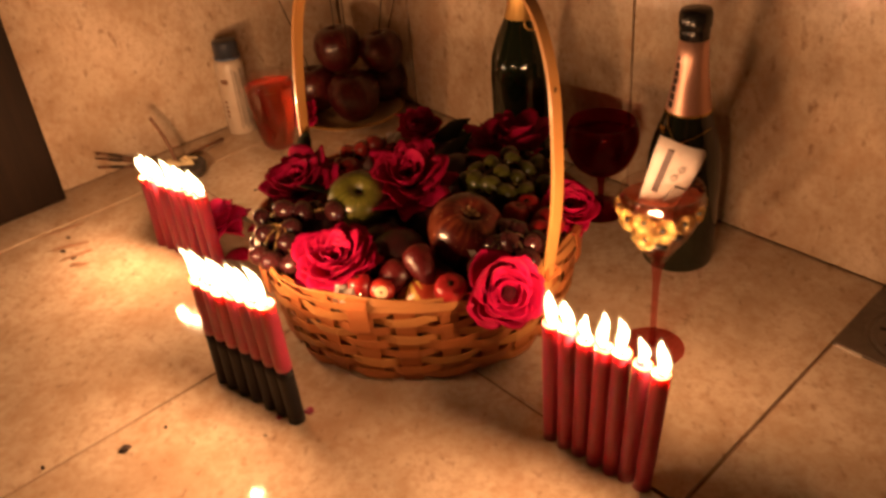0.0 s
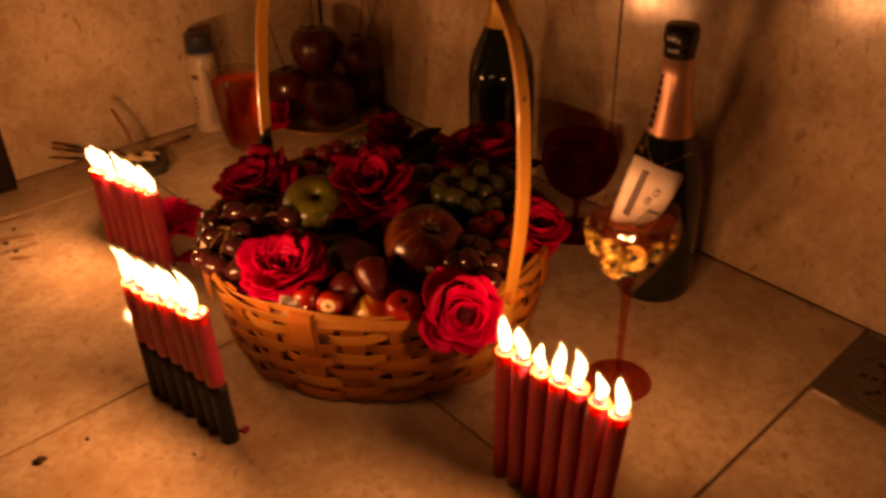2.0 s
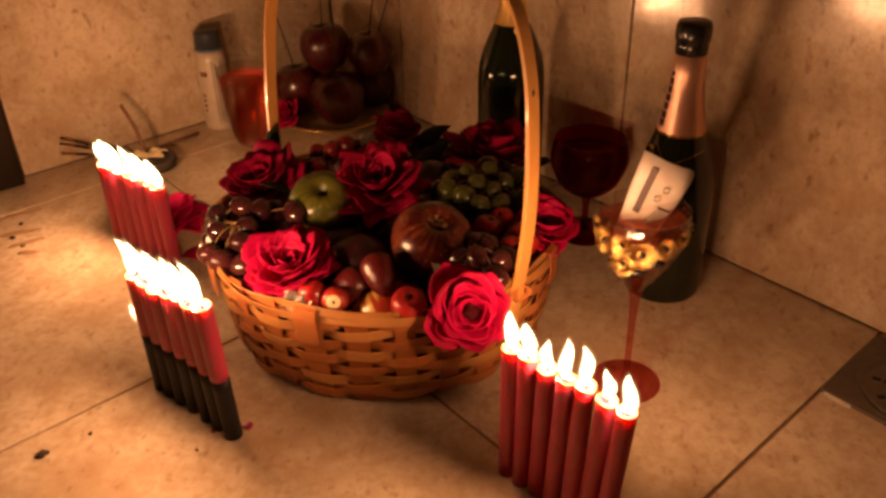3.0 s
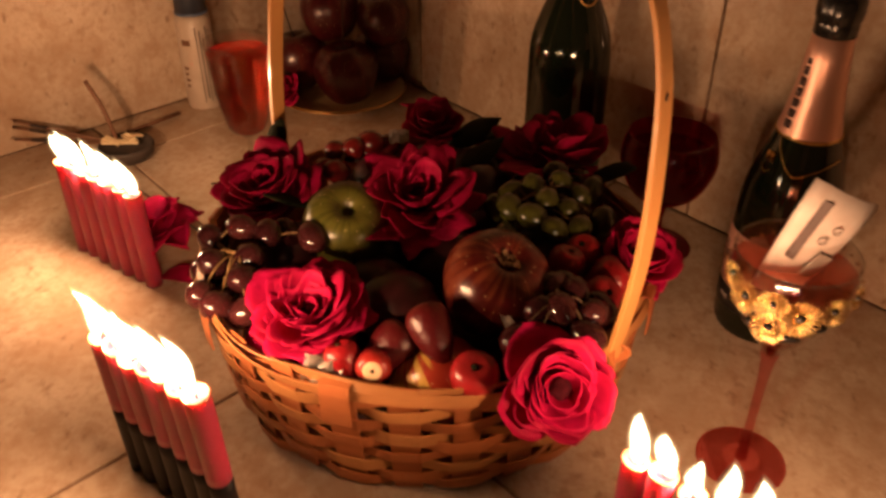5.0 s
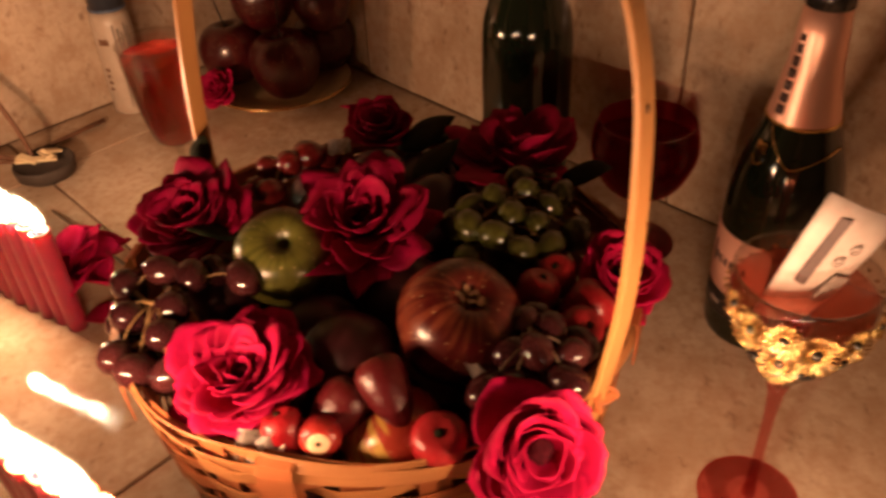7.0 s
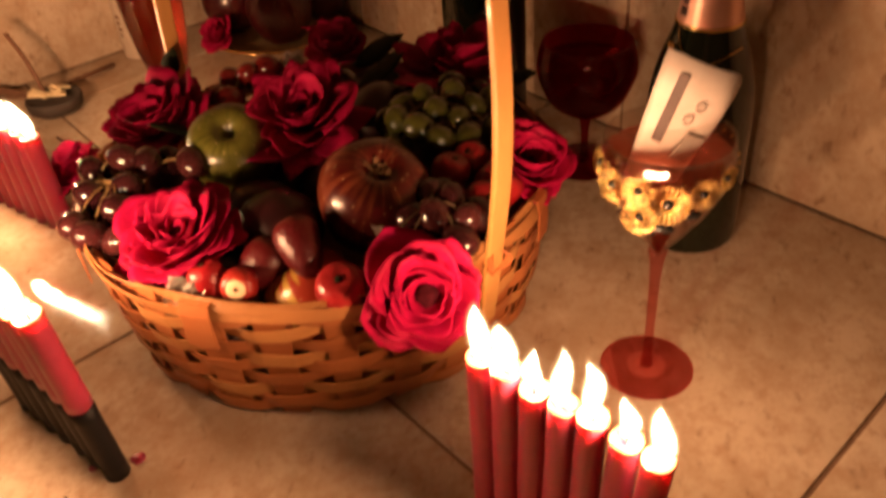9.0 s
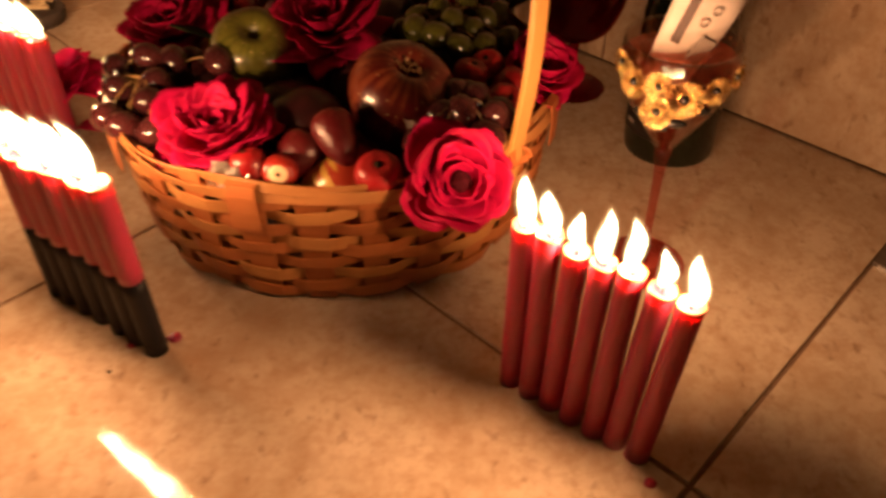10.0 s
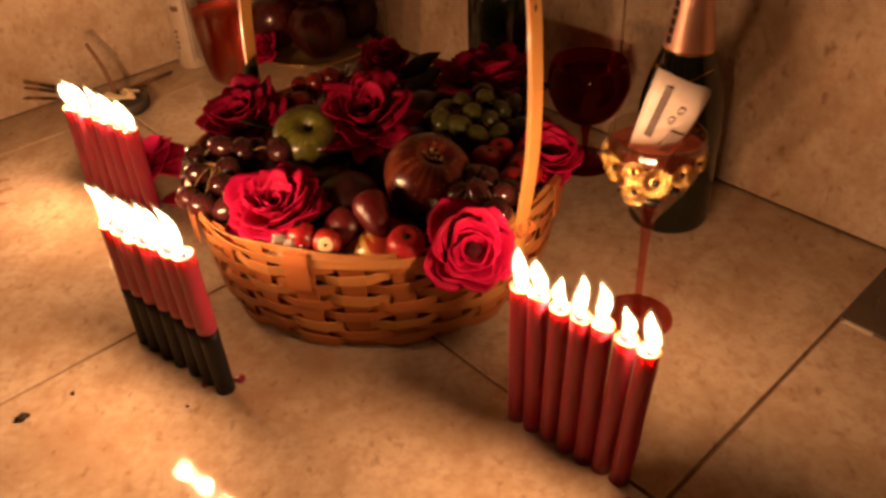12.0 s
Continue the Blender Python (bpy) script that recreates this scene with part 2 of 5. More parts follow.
def strawberry_material(name, shoulder, crown, red_gain=1.0):
    m, nodes, links, b = material(name)
    c = coords_of(nodes)
    sep = nodes.new("ShaderNodeSeparateXYZ")
    links.new(c, sep.inputs[0])
    h = nodes.new("ShaderNodeMapRange")
    h.inputs[1].default_value, h.inputs[2].default_value = -0.03, 0.017
    links.new(sep.outputs["Z"], h.inputs[0])
    col = ramp(nodes, links, h.outputs[0], (0.0, (0.11 * red_gain, 0.002, 0.004)), (0.72, (0.15 * red_gain, 0.004, 0.006)), (0.9, shoulder), (1.0, crown))
    vor = nodes.new("ShaderNodeTexVoronoi")
    vor.inputs["Scale"].default_value = 230
    links.new(c, vor.inputs["Vector"])
    seed = ramp(nodes, links, vor.outputs["Distance"], (0.16, (1, 1, 1)), (0.3, (0, 0, 0)))
    links.new(mix(nodes, links, col, (0.17 * red_gain, 0.016, 0.010), seed), b.inputs["Base Color"])
    b.inputs["Roughness"].default_value = 0.36
    b.inputs["Coat Weight"].default_value = 0.12
    bump(nodes, links, b, vor.outputs["Distance"], 0.35, 0.001)
    return m


def wicker_material(name, low, high, rand=0.5):
    m = simple(name, low, high, 0.5, 90, 0.35, stretch=(0.25, 0.25, 3.0), random_amount=rand, spec=0.35)
    return m


FLOOR_TILE = stone_tile("floor_tile_glaze", 0.03, 0.5, 0.88)
WALL_TILE = stone_tile("wall_tile_glaze", 0.13, 0.6, 0.92)
GROUT = simple("grout", (0.12, 0.07, 0.04), (0.22, 0.135, 0.08), 0.85, 120, 0.3)
WALL_GROUT = simple("wall_grout", (0.22, 0.14, 0.085), (0.30, 0.20, 0.12), 0.85, 120, 0.3)
PALE_GROUT = simple("pale_grout", (0.42, 0.32, 0.22), (0.52, 0.40, 0.28), 0.85, 120, 0.3)
PLASTER = simple("ceiling_plaster", (0.33, 0.28, 0.22), (0.42, 0.36, 0.29), 0.8, 30, 0.2)
DOOR_WOOD = simple("dark_stained_wood", (0.010, 0.006, 0.004), (0.024, 0.013, 0.008), 0.7, 40, 0.3, spec=0.15, stretch=(6, 6, 0.4))
DRAIN_METAL = simple("tarnished_steel", (0.085, 0.07, 0.058), (0.17, 0.14, 0.115), 0.45, 90, 0.3, metal=0.6)
DRAIN_DARK = simple("drain_gap", (0.004, 0.004, 0.004), (0.01, 0.008, 0.006), 0.9, 60, 0.0)
RED_WAX = simple("red_wax", (0.29, 0.024, 0.060), (0.38, 0.036, 0.086), 0.42, 70, 0.12, sub=0.75, sub_radius=(0.024, 0.003, 0.003), spec=0.4)
# molten red wax, its colour shifted to orange for the flame's light on it
MOLTEN_LIT = simple("molten_flame_lit_wax", (0.26, 0.075, 0.04), (0.36, 0.12, 0.06), 0.2, 90, 0.1, coat=0.4)
BLACK_WAX = simple("black_wax", (0.004, 0.004, 0.005), (0.009, 0.009, 0.010), 0.55, 70, 0.12, spec=0.22)
WICK = simple("burnt_wick", (0.004, 0.003, 0.003), (0.012, 0.009, 0.008), 0.9, 300, 0.4)
FLAME = flame_material("flame_core", (1.0, 0.80, 0.46), 4.5)
FLAME_BODY = flame_material("flame_body", (1.0, 0.72, 0.34), 0.45)
FLAME_MANTLE = flame_material("flame_mantle", (1.0, 0.58, 0.24), 0.06)
WICKER = wicker_material("wicker_strip", (0.29, 0.088, 0.025), (0.46, 0.165, 0.05), 0.5)
WICKER_PALE = wicker_material("pale_wicker", (0.34, 0.135, 0.04), (0.52, 0.25, 0.08), 0.5)
WICKER_RED = wicker_material("reddish_wicker", (0.30, 0.085, 0.022), (0.45, 0.15, 0.042), 0.4)
CANE = simple("cane_handle", (0.36, 0.16, 0.042), (0.50, 0.26, 0.075), 0.42, 60, 0.25, stretch=(0.6, 0.6, 0.2), coat=0.15)
ROSE = petal_material("red_rose_petal", (0.32, 0.003, 0.036), (0.55, 0.006, 0.090))
# darker copy of the petal: the dimmer light on the inner roses, in colour
ROSE_SHADED = petal_material("shaded_red_rose_petal", (0.22, 0.002, 0.024), (0.42, 0.004, 0.066))
FLOOR_MARK = simple("brown_floor_mark", (0.24, 0.135, 0.075), (0.36, 0.22, 0.13), 0.6, 120, 0.4)
LEAF = simple("dark_leaf", (0.008, 0.010, 0.004), (0.020, 0.022, 0.008), 0.8, 80, 0.4, spec=0.12)
ROSE_HOLLOW = simple("rose_hollow_shade", (0.018, 0.001, 0.003), (0.05, 0.002, 0.007), 0.9, 200, 0.4, spec=0.1)
STALK = simple("woody_stalk", (0.06, 0.035, 0.016), (0.13, 0.085, 0.04), 0.7, 150, 0.4)
GREEN_STALK = simple("grape_stalk", (0.13, 0.075, 0.022), (0.24, 0.15, 0.05), 0.6, 150, 0.3)
RED_APPLE = apple_material("red_apple_skin", (0.13, 0.030, 0.012), (0.058, 0.005, 0.004), 1.0)
DARK_APPLE = apple_material("dark_red_apple_skin", (0.085, 0.009, 0.008), (0.05, 0.0035, 0.005), 0.95)
GREEN_APPLE = apple_material("green_apple_skin", (0.058, 0.062, 0.008), (0.095, 0.092, 0.014), 1.0)
STRIPED_APPLE = apple_material("striped_apple_skin", (0.55, 0.36, 0.07), (0.36, 0.045, 0.02), 1.02)
DRY_CROWN = simple("dried_crown", (0.09, 0.042, 0.016), (0.19, 0.10, 0.04), 0.8, 300, 0.4)
DARK_GRAPE = simple("dark_grape_skin", (0.016, 0.004, 0.006), (0.052, 0.013, 0.013), 0.13, 70, 0.05, coat=0.4, random_amount=0.4)
GREEN_GRAPE = simple("green_grape_skin", (0.026, 0.029, 0.005), (0.068, 0.068, 0.012), 0.16, 60, 0.05, coat=0.3, random_amount=0.3, sub=0.25, sub_radius=(0.004, 0.004, 0.001))
PLUM = simple("plum_skin", (0.022, 0.006, 0.008), (0.06, 0.012, 0.014), 0.38, 50, 0.1, coat=0.1)
CHERRY = simple("cherry_skin", (0.09, 0.005, 0.006), (0.18, 0.014, 0.010), 0.16, 60, 0.03, coat=0.5)
STRAWBERRY = strawberry_material("strawberry_skin", (0.30, 0.008, 0.012), (0.26, 0.014, 0.016), 1.5)
# the same skin with much less red
DARK_BERRY = strawberry_material("dark_strawberry_skin", (0.08, 0.006, 0.006), (0.09, 0.02, 0.01), 0.5)
HULLED = strawberry_material("hulled_strawberry_skin", (0.34, 0.022, 0.012), (0.30, 0.03, 0.015))
HULL_RING = simple("pale_strawberry_core", (0.72, 0.50, 0.28), (0.84, 0.66, 0.42), 0.5, 200, 0.1)
BOTTLE_GLASS = simple("dark_green_glass", (0.005, 0.008, 0.004), (0.008, 0.012, 0.005), 0.06, 30, 0.0, spec=0.6)
ROSE_FOIL = simple("rose_gold_foil", (0.66, 0.38, 0.29), (0.80, 0.50, 0.39), 0.40, 50, 0.35, metal=0.7, stretch=(1, 1, 0.15))
GOLD_FOIL = simple("gold_foil", (0.55, 0.33, 0.10), (0.72, 0.48, 0.17), 0.36, 60, 0.35, metal=0.85, stretch=(1, 1, 0.3))
GOLD = simple("gold_plate", (0.58, 0.36, 0.11), (0.80, 0.55, 0.21), 0.22, 200, 0.3, metal=1.0)
BLACK_CAP = simple("black_plastic", (0.006, 0.006, 0.006), (0.014, 0.013, 0.012), 0.22, 50, 0.0)
PINK_LABEL = simple("pink_label_paper", (0.62, 0.33, 0.25), (0.7, 0.4, 0.31), 0.6, 120, 0.1)
BLACK_LABEL = simple("black_label_paper", (0.012, 0.010, 0.010), (0.022, 0.018, 0.017), 0.5, 120, 0.1)
INK = simple("dark_ink", (0.03, 0.016, 0.014), (0.06, 0.03, 0.026), 0.6, 150, 0.0)
GREY_INK = simple("grey_ink", (0.26, 0.22, 0.20), (0.34, 0.29, 0.26), 0.6, 150, 0.0)
CLEAR = clear("clear_glass", (0.93, 0.92, 0.9), 0.02, 1.85)
PINK_DRINK = clear("rose_wine", (0.95, 0.60, 0.50), 0.03, 1.33, (0.24, (0.80, 0.27, 0.19)))
AMBER_DRINK = drink("red_orange_drink", (1.0, 0.17, 0.08), 0.24, (1.0, 0.10, 0.05))
RUBY = clear("ruby_glass", (0.74, 0.20, 0.22), 0.03, 1.45, (0.12, (0.5, 0.02, 0.03)))
RED_GLASS = clear("red_stem_glass", (0.95, 0.62, 0.61), 0.05, 1.45, (0.10, (0.8, 0.14, 0.16)))
WHITE_CARD = simple("white_card", (0.45, 0.39, 0.35), (0.58, 0.51, 0.47), 0.55, 80, 0.12)
FOIL_PAPER = simple("silver_paper", (0.55, 0.5, 0.44), (0.78, 0.74, 0.68), 0.3, 90, 0.6, metal=0.6)
TUBE_WHITE = simple("milky_plastic", (0.38, 0.31, 0.235), (0.50, 0.42, 0.33), 0.4, 50, 0.05, coat=0.2)
BLUE_CAP = simple("blue_plastic", (0.022, 0.026, 0.038), (0.035, 0.04, 0.055), 0.35, 50, 0.05)
BLUE_RING = simple("light_blue_plastic", (0.06, 0.09, 0.16), (0.09, 0.13, 0.21), 0.35, 50, 0.05)
STRIPE_GREY = simple("grey_print", (0.15, 0.12, 0.10), (0.24, 0.20, 0.17), 0.5, 120, 0.05)
DISH_DARK = simple("dark_clay", (0.03, 0.024, 0.02), (0.065, 0.05, 0.04), 0.7, 90, 0.4)
RIBBON = simple("cream_ribbon", (0.60, 0.48, 0.27), (0.74, 0.62, 0.38), 0.6, 150, 0.3)
CIGAR = simple("brown_stick", (0.10, 0.045, 0.022), (0.19, 0.09, 0.045), 0.7, 160, 0.4, stretch=(1, 1, 0.2))
PLATE = simple("gold_rimmed_plate", (0.42, 0.30, 0.15), (0.60, 0.45, 0.24), 0.3, 60, 0.15, metal=0.2)
SOOT = simple("soot_crumb", (0.012, 0.008, 0.006), (0.04, 0.022, 0.014), 0.9, 200, 0.3)
SAUCER = simple("pale_glaze", (0.5, 0.4, 0.34), (0.62, 0.5, 0.42), 0.3, 60, 0.1)
SAUCER_IN = simple("brown_glaze", (0.10, 0.05, 0.03), (0.16, 0.08, 0.05), 0.4, 60, 0.1)

# ---- the room: two tiled walls meeting in a corner, tiled floor ----
CORNER = Vector((-0.2717, 1.6575, 0))
ALONG_R = Vector((math.cos(radians(-45.6)), math.sin(radians(-45.6)), 0))   # along the right wall, away from the corner
ALONG_L = -Vector((math.cos(radians(47.5)), math.sin(radians(47.5)), 0))    # along the left wall, away from the corner
WALL_H = 2.5


def room(a, b, z=0.0):
    return CORNER + ALONG_R * a + ALONG_L * b + Vector((0, 0, z))


def slab(pts_low, up, bevel=0.0):
    """A block on a four-cornered foot."""
    bm = bmesh.new()
    lo = [bm.verts.new(p) for p in pts_low]
    hi = [bm.verts.new(Vector(p) + up) for p in pts_low]
    bm.faces.new(lo[::-1])
    bm.faces.new(hi)
    for k in range(4):
        bm.faces.new((lo[k], lo[(k + 1) % 4], hi[(k + 1) % 4], hi[k]))
    if bevel:
        bmesh.ops.bevel(bm, geom=bm.edges[:], offset=bevel, segments=2, affect="EDGES", profile=0.6)
    return bm


def setting(name, bm, mat, label, category):
    return tagged(part(name, bm, mat, smooth=False), label, category, kind="structure")


END_A, END_B, T = 2.6, 2.9, 0.1
floor = setting("floor", slab([room(-0.05, -0.05, -0.06), room(END_A, -0.05, -0.06), room(END_A, END_B, -0.06), room(-0.05, END_B, -0.06)], Vector((0, 0, 0.0578))), GROUT,
                "cream travertine-look glazed floor tiles with brown grout", "floor")
wall_right = setting("wall_right", slab([room(-0.01, -0.01, -0.06), room(END_A, -0.01, -0.06), room(END_A, -T, -0.06), room(-0.01, -T, -0.06)], Vector((0, 0, WALL_H))), WALL_GROUT,
                     "cream marbled ceramic tile wall behind the bottles", "wall")
DOOR_B = 0.611
wall_left = setting("wall_left", slab([room(-0.01, -0.01, -0.06), room(-0.01, DOOR_B - 0.004, -0.06), room(-T, DOOR_B - 0.004, -0.06), room(-T, -0.01, -0.06)], Vector((0, 0, WALL_H))), PALE_GROUT,
                    "cream marbled ceramic tile wall ending at a dark door", "wall")
setting("wall_lintel", slab([room(-0.001, DOOR_B, 2.06), room(-0.001, DOOR_B + 0.85, 2.06), room(-T, DOOR_B + 0.85, 2.06), room(-T, DOOR_B, 2.06)], Vector((0, 0, 0.38))), PLASTER, "plain wall above the dark door", "wall")
setting("wall_left_rest", slab([room(-0.001, DOOR_B + 0.85, -0.06), room(-0.001, END_B, -0.06), room(-T, END_B, -0.06), room(-T, DOOR_B + 0.85, -0.06)], Vector((0, 0, WALL_H))), PLASTER, "plain wall past the door", "wall")
setting("wall_front", slab([room(-T, END_B, -0.06), room(END_A + T, END_B, -0.06), room(END_A + T, END_B + T, -0.06), room(-T, END_B + T, -0.06)], Vector((0, 0, WALL_H))), PLASTER, "plain wall closing the room", "wall")
setting("wall_side", slab([room(END_A, -T, -0.06), room(END_A, END_B, -0.06), room(END_A + T, END_B, -0.06), room(END_A + T, -T, -0.06)], Vector((0, 0, WALL_H))), PLASTER, "plain wall closing the room", "wall")
setting("ceiling", slab([room(-T, -T, 2.44), room(END_A + T, -T, 2.44), room(END_A + T, END_B + T, 2.44), room(-T, END_B + T, 2.44)], Vector((0, 0, 0.1))), PLASTER, "plain white ceiling", "ceiling")
door = tagged(new("door_1"), "dark stained wooden door, closed, beside the tiled wall", "door", kind="structure")
part("door_leaf", slab([room(0.035, DOOR_B + 0.006, 0.003), room(0.035, DOOR_B + 0.84, 0.003), room(-0.01, DOOR_B + 0.84, 0.003), room(-0.01, DOOR_B + 0.006, 0.003)], Vector((0, 0, 2.05)), 0.004), DOOR_WOOD, door, smooth=False)
for b0 in (0.10, 0.47):
    part("door_panel", slab([room(0.041, DOOR_B + b0, 0.14), room(0.041, DOOR_B + b0 + 0.29, 0.14), room(0.034, DOOR_B + b0 + 0.29, 0.14), room(0.034, DOOR_B + b0, 0.14)], Vector((0, 0, 0.8)), 0.002), DOOR_WOOD, door, smooth=False)

# floor drain with a round slotted grate, at the foot of the right wall
DA, DB, DS = 1.112, 0.016, 0.124
drain = tagged(new("floor_drain"), "tarnished square metal floor drain with a round slotted grate", "drain", kind="structure")
part("frame", slab([room(DA - 0.009, DB - 0.006, -0.001), room(DA + DS, DB - 0.006, -0.001), room(DA + DS, DB + DS, -0.001), room(DA - 0.009, DB + DS, -0.001)], Vector((0, 0, 0.0045)), 0.001), DRAIN_METAL, drain, smooth=False)
mid = room(DA + DS / 2, DB + DS / 2, 0.0036)
part("grate", lathe([(0.0, 0.0022), (0.046, 0.0022), (0.049, 0.0014), (0.0495, 0.0), (0.053, 0.0), (0.0545, 0.0016), (0.056, 0.0)], 48), DRAIN_METAL, drain, "round grate", Matrix.Translation(mid))
for k in range(8):
    for r0, r1 in ((0.010, 0.019), (0.024, 0.031), (0.034, 0.042)):
        slot = box(r0, -0.0026, 0.002, r1, 0.0026, 0.0027, 0.0003)
        part("slot", slot, DRAIN_DARK, drain, m=Matrix.Translation(mid) @ pose(0, 0, 0, 0, 0, 45 * k + 12), smooth=False)
part("bright_edge", slab([room(DA - 0.004, DB + DS + 0.0003, 0.0), room(DA + 0.024, DB + DS + 0.0003, 0.0), room(DA + 0.024, DB + DS + 0.0018, 0.0), room(DA - 0.004, DB + DS + 0.0018, 0.0)], Vector((0, 0, 0.0026))), FOIL_PAPER, drain, "thin bright strip along the edge", smooth=False)


# ---- candles ----
def flame_mesh(h, w, lean, seed):
    """A candle flame, broad below and drawn out to a leaning tip."""
    bm = bmesh.new()
    rings, n, seg = [], 13, 12
    for i in range(n + 1):
        s = i / n
        r = w * (math.sin(math.pi * (0.10 + 0.90 * s)) ** 0.7) * (1 - 0.34 * s) * 1.16 if i < n else 0.0004
        off = Vector((lean * h * s ** 1.5 + 0.0016 * math.sin(5 * s + seed), 0.0016 * math.sin(4 * s + 2 * seed), h * s))
        rings.append([bm.verts.new(off + Vector((r * math.cos(a), r * math.sin(a), 0))) for a in [2 * math.pi * k / seg for k in range(seg)]])
    for a, b in zip(rings, rings[1:]):
        for k in range(seg):
            bm.faces.new((a[k], a[(k + 1) % seg], b[(k + 1) % seg], b[k]))
    bm.faces.new(rings[0][::-1])
    bm.faces.new(rings[-1])
    return bm


def candle(foot_at, top_at, height, r, flame_h, flame_w, lean, wind, group, label, black=0.0, seed=0):
    rng = random.Random(seed)
    turn = rng.uniform(0, 360)
    axis = Vector((top_at[0] - foot_at[0], top_at[1] - foot_at[1], height))
    c = empty("candle", facing(foot_at[0], foot_at[1], 0, *axis) @ pose(0, 0, 0, 0, 0, turn), label, "candle", group)
    top = [(r, height - 0.010), (r * 0.99, height - 0.003), (r * 0.93, height), (r * 0.8, height + 0.0003), (r * 0.62, height - 0.0018), (r * 0.2, height - 0.0028), (0, height - 0.0028)]
    foot = black if black else 0.0
    steps = [(r * (1 + 0.012 * math.sin(k * 1.9 + seed)), foot + (height - 0.012 - foot) * k / 8) for k in range(9)]
    part("red_body" if black else "body", lathe([(0, foot)] + steps + top, 24), RED_WAX, c, "red upper half" if black else "")
    if black:
        part("black_body", lathe([(0, 0.0)] + [(r * (1.0 + 0.01 * math.sin(k * 2.3 + seed)), 0.0005 + (black - 0.0006) * k / 6) for k in range(7)] + [(0, black - 0.0001)], 24), BLACK_WAX, c, "black lower half")
    part("melted_rim", lathe([(r * 0.78, height - 0.0006), (r * 0.96, height - 0.0022), (r * 1.06, height - 0.0008), (r * 1.02, height + 0.0010), (r * 0.88, height + 0.0012)], 24, True), MOLTEN_LIT, c, "softened rim of wax")
    part("wick", sweep(curve_through([(0, 0, height - 0.003), (0.0004, 0, height + 0.004), (0.0016, 0.0006, height + 0.009)], 6), 0.0007, 6), WICK, c, "burnt wick")
    bearing = wind - math.degrees(c.matrix_basis.to_euler().z)
    f = part("flame", flame_mesh(flame_h, flame_w, lean, seed), FLAME, c, "bright flame", pose(0, 0, height + 0.0035, 0, 0, bearing))
    part("flame_body", flame_mesh(flame_h * 1.10, flame_w * 1.27, lean, seed), FLAME_BODY, f, "yellow outer flame", pose(0, 0, -0.0010))
    part("flame_mantle", flame_mesh(flame_h * 1.22, flame_w * 1.57, lean, seed), FLAME_MANTLE, f, "faint orange mantle", pose(0, 0, -0.0018))
    return c


def candle_row(feet, tops, z0, z1, r, group, label, black=0.0, lean=0.7, flame=(0.03, 0.045), flame_w=0.006, watts=1.0, shares=(1, 1, 1, 1), seed=0):
    """Seven candles side by side: feet and tops give where the first and the last one stand and end."""
    rng = random.Random(seed)
    a, b = (Vector((*p, 0)) for p in feet)
    c, d = (Vector((*p, 0)) for p in tops)
    for k in range(7):
        p, q = a.lerp(b, k / 6), c.lerp(d, k / 6)
        hgt = z0 + (z1 - z0) * k / 6 + rng.uniform(-0.002, 0.002)
        p += Vector((rng.uniform(-0.0008, 0.0008), rng.uniform(-0.0012, 0.0012), 0))
        q += Vector((rng.uniform(-0.0010, 0.0010), rng.uniform(-0.0010, 0.0010), 0))
        candle(p, q, hgt, r * rng.uniform(0.97, 1.02), rng.uniform(*flame), flame_w * rng.uniform(0.88, 1.1), lean * rng.uniform(0.5, 1.3), 165 + rng.uniform(-14, 14), group, label, black, seed * 10 + k)
    for k, share in zip((0.06, 0.35, 0.65, 0.94), shares):
        lamp = bpy.data.lights.new("candle_light", "POINT")
        lamp.energy, lamp.color, lamp.shadow_soft_size = FLAME_WATTS * watts * 0.75 * share, FLAME_TINT, 0.0045
        q = c.lerp(d, k)
        new("candle_light", lamp).location = (q.x - 0.016 * lean, q.y - 0.002, z0 + (z1 - z0) * k + 0.0105)


candle_row(((0.090, 0.633), (0.171, 0.567)), ((0.0922, 0.6275), (0.179, 0.5595)), 0.1485, 0.1455, 0.0082, "row of red candles in front of the basket", "lit red wax candle standing in a row on the tiles", lean=0.12, flame=(0.025, 0.034), flame_w=0.0047, watts=1.52, seed=1)
candle_row(((-0.274, 0.733), (-0.176, 0.664)), ((-0.261, 0.709), (-0.173, 0.645)), 0.153, 0.165, 0.0090, "row of red and black candles beside the basket", "lit candle, red above and black below, standing in a row", black=0.080, lean=0.36, flame=(0.027, 0.038), flame_w=0.0046, watts=1.4, seed=2)
candle_row(((-0.452, 1.035), (-0.350, 0.972)), ((-0.448, 1.031), (-0.353, 0.975)), 0.112, 0.106, 0.0090, "row of red candles near the left wall", "lit red wax candle burnt lower, standing in a row", lean=0.45, flame=(0.025, 0.035), flame_w=0.0052, watts=1.5, shares=(2.0, 1.0, 0.6, 0.4), seed=3)


# ---- the basket ----
BASKET = Vector((-0.055, 0.897, 0))
R_LOW, R_TOP, B_H, STAKES = 0.176, 0.193, 0.116, 26
basket = empty("basket", Matrix.Translation(BASKET), "round woven wicker basket with a tall arched cane handle", "basket")


def b_rad(z):
    return R_LOW + (R_TOP - R_LOW) * (z / B_H) ** 0.8


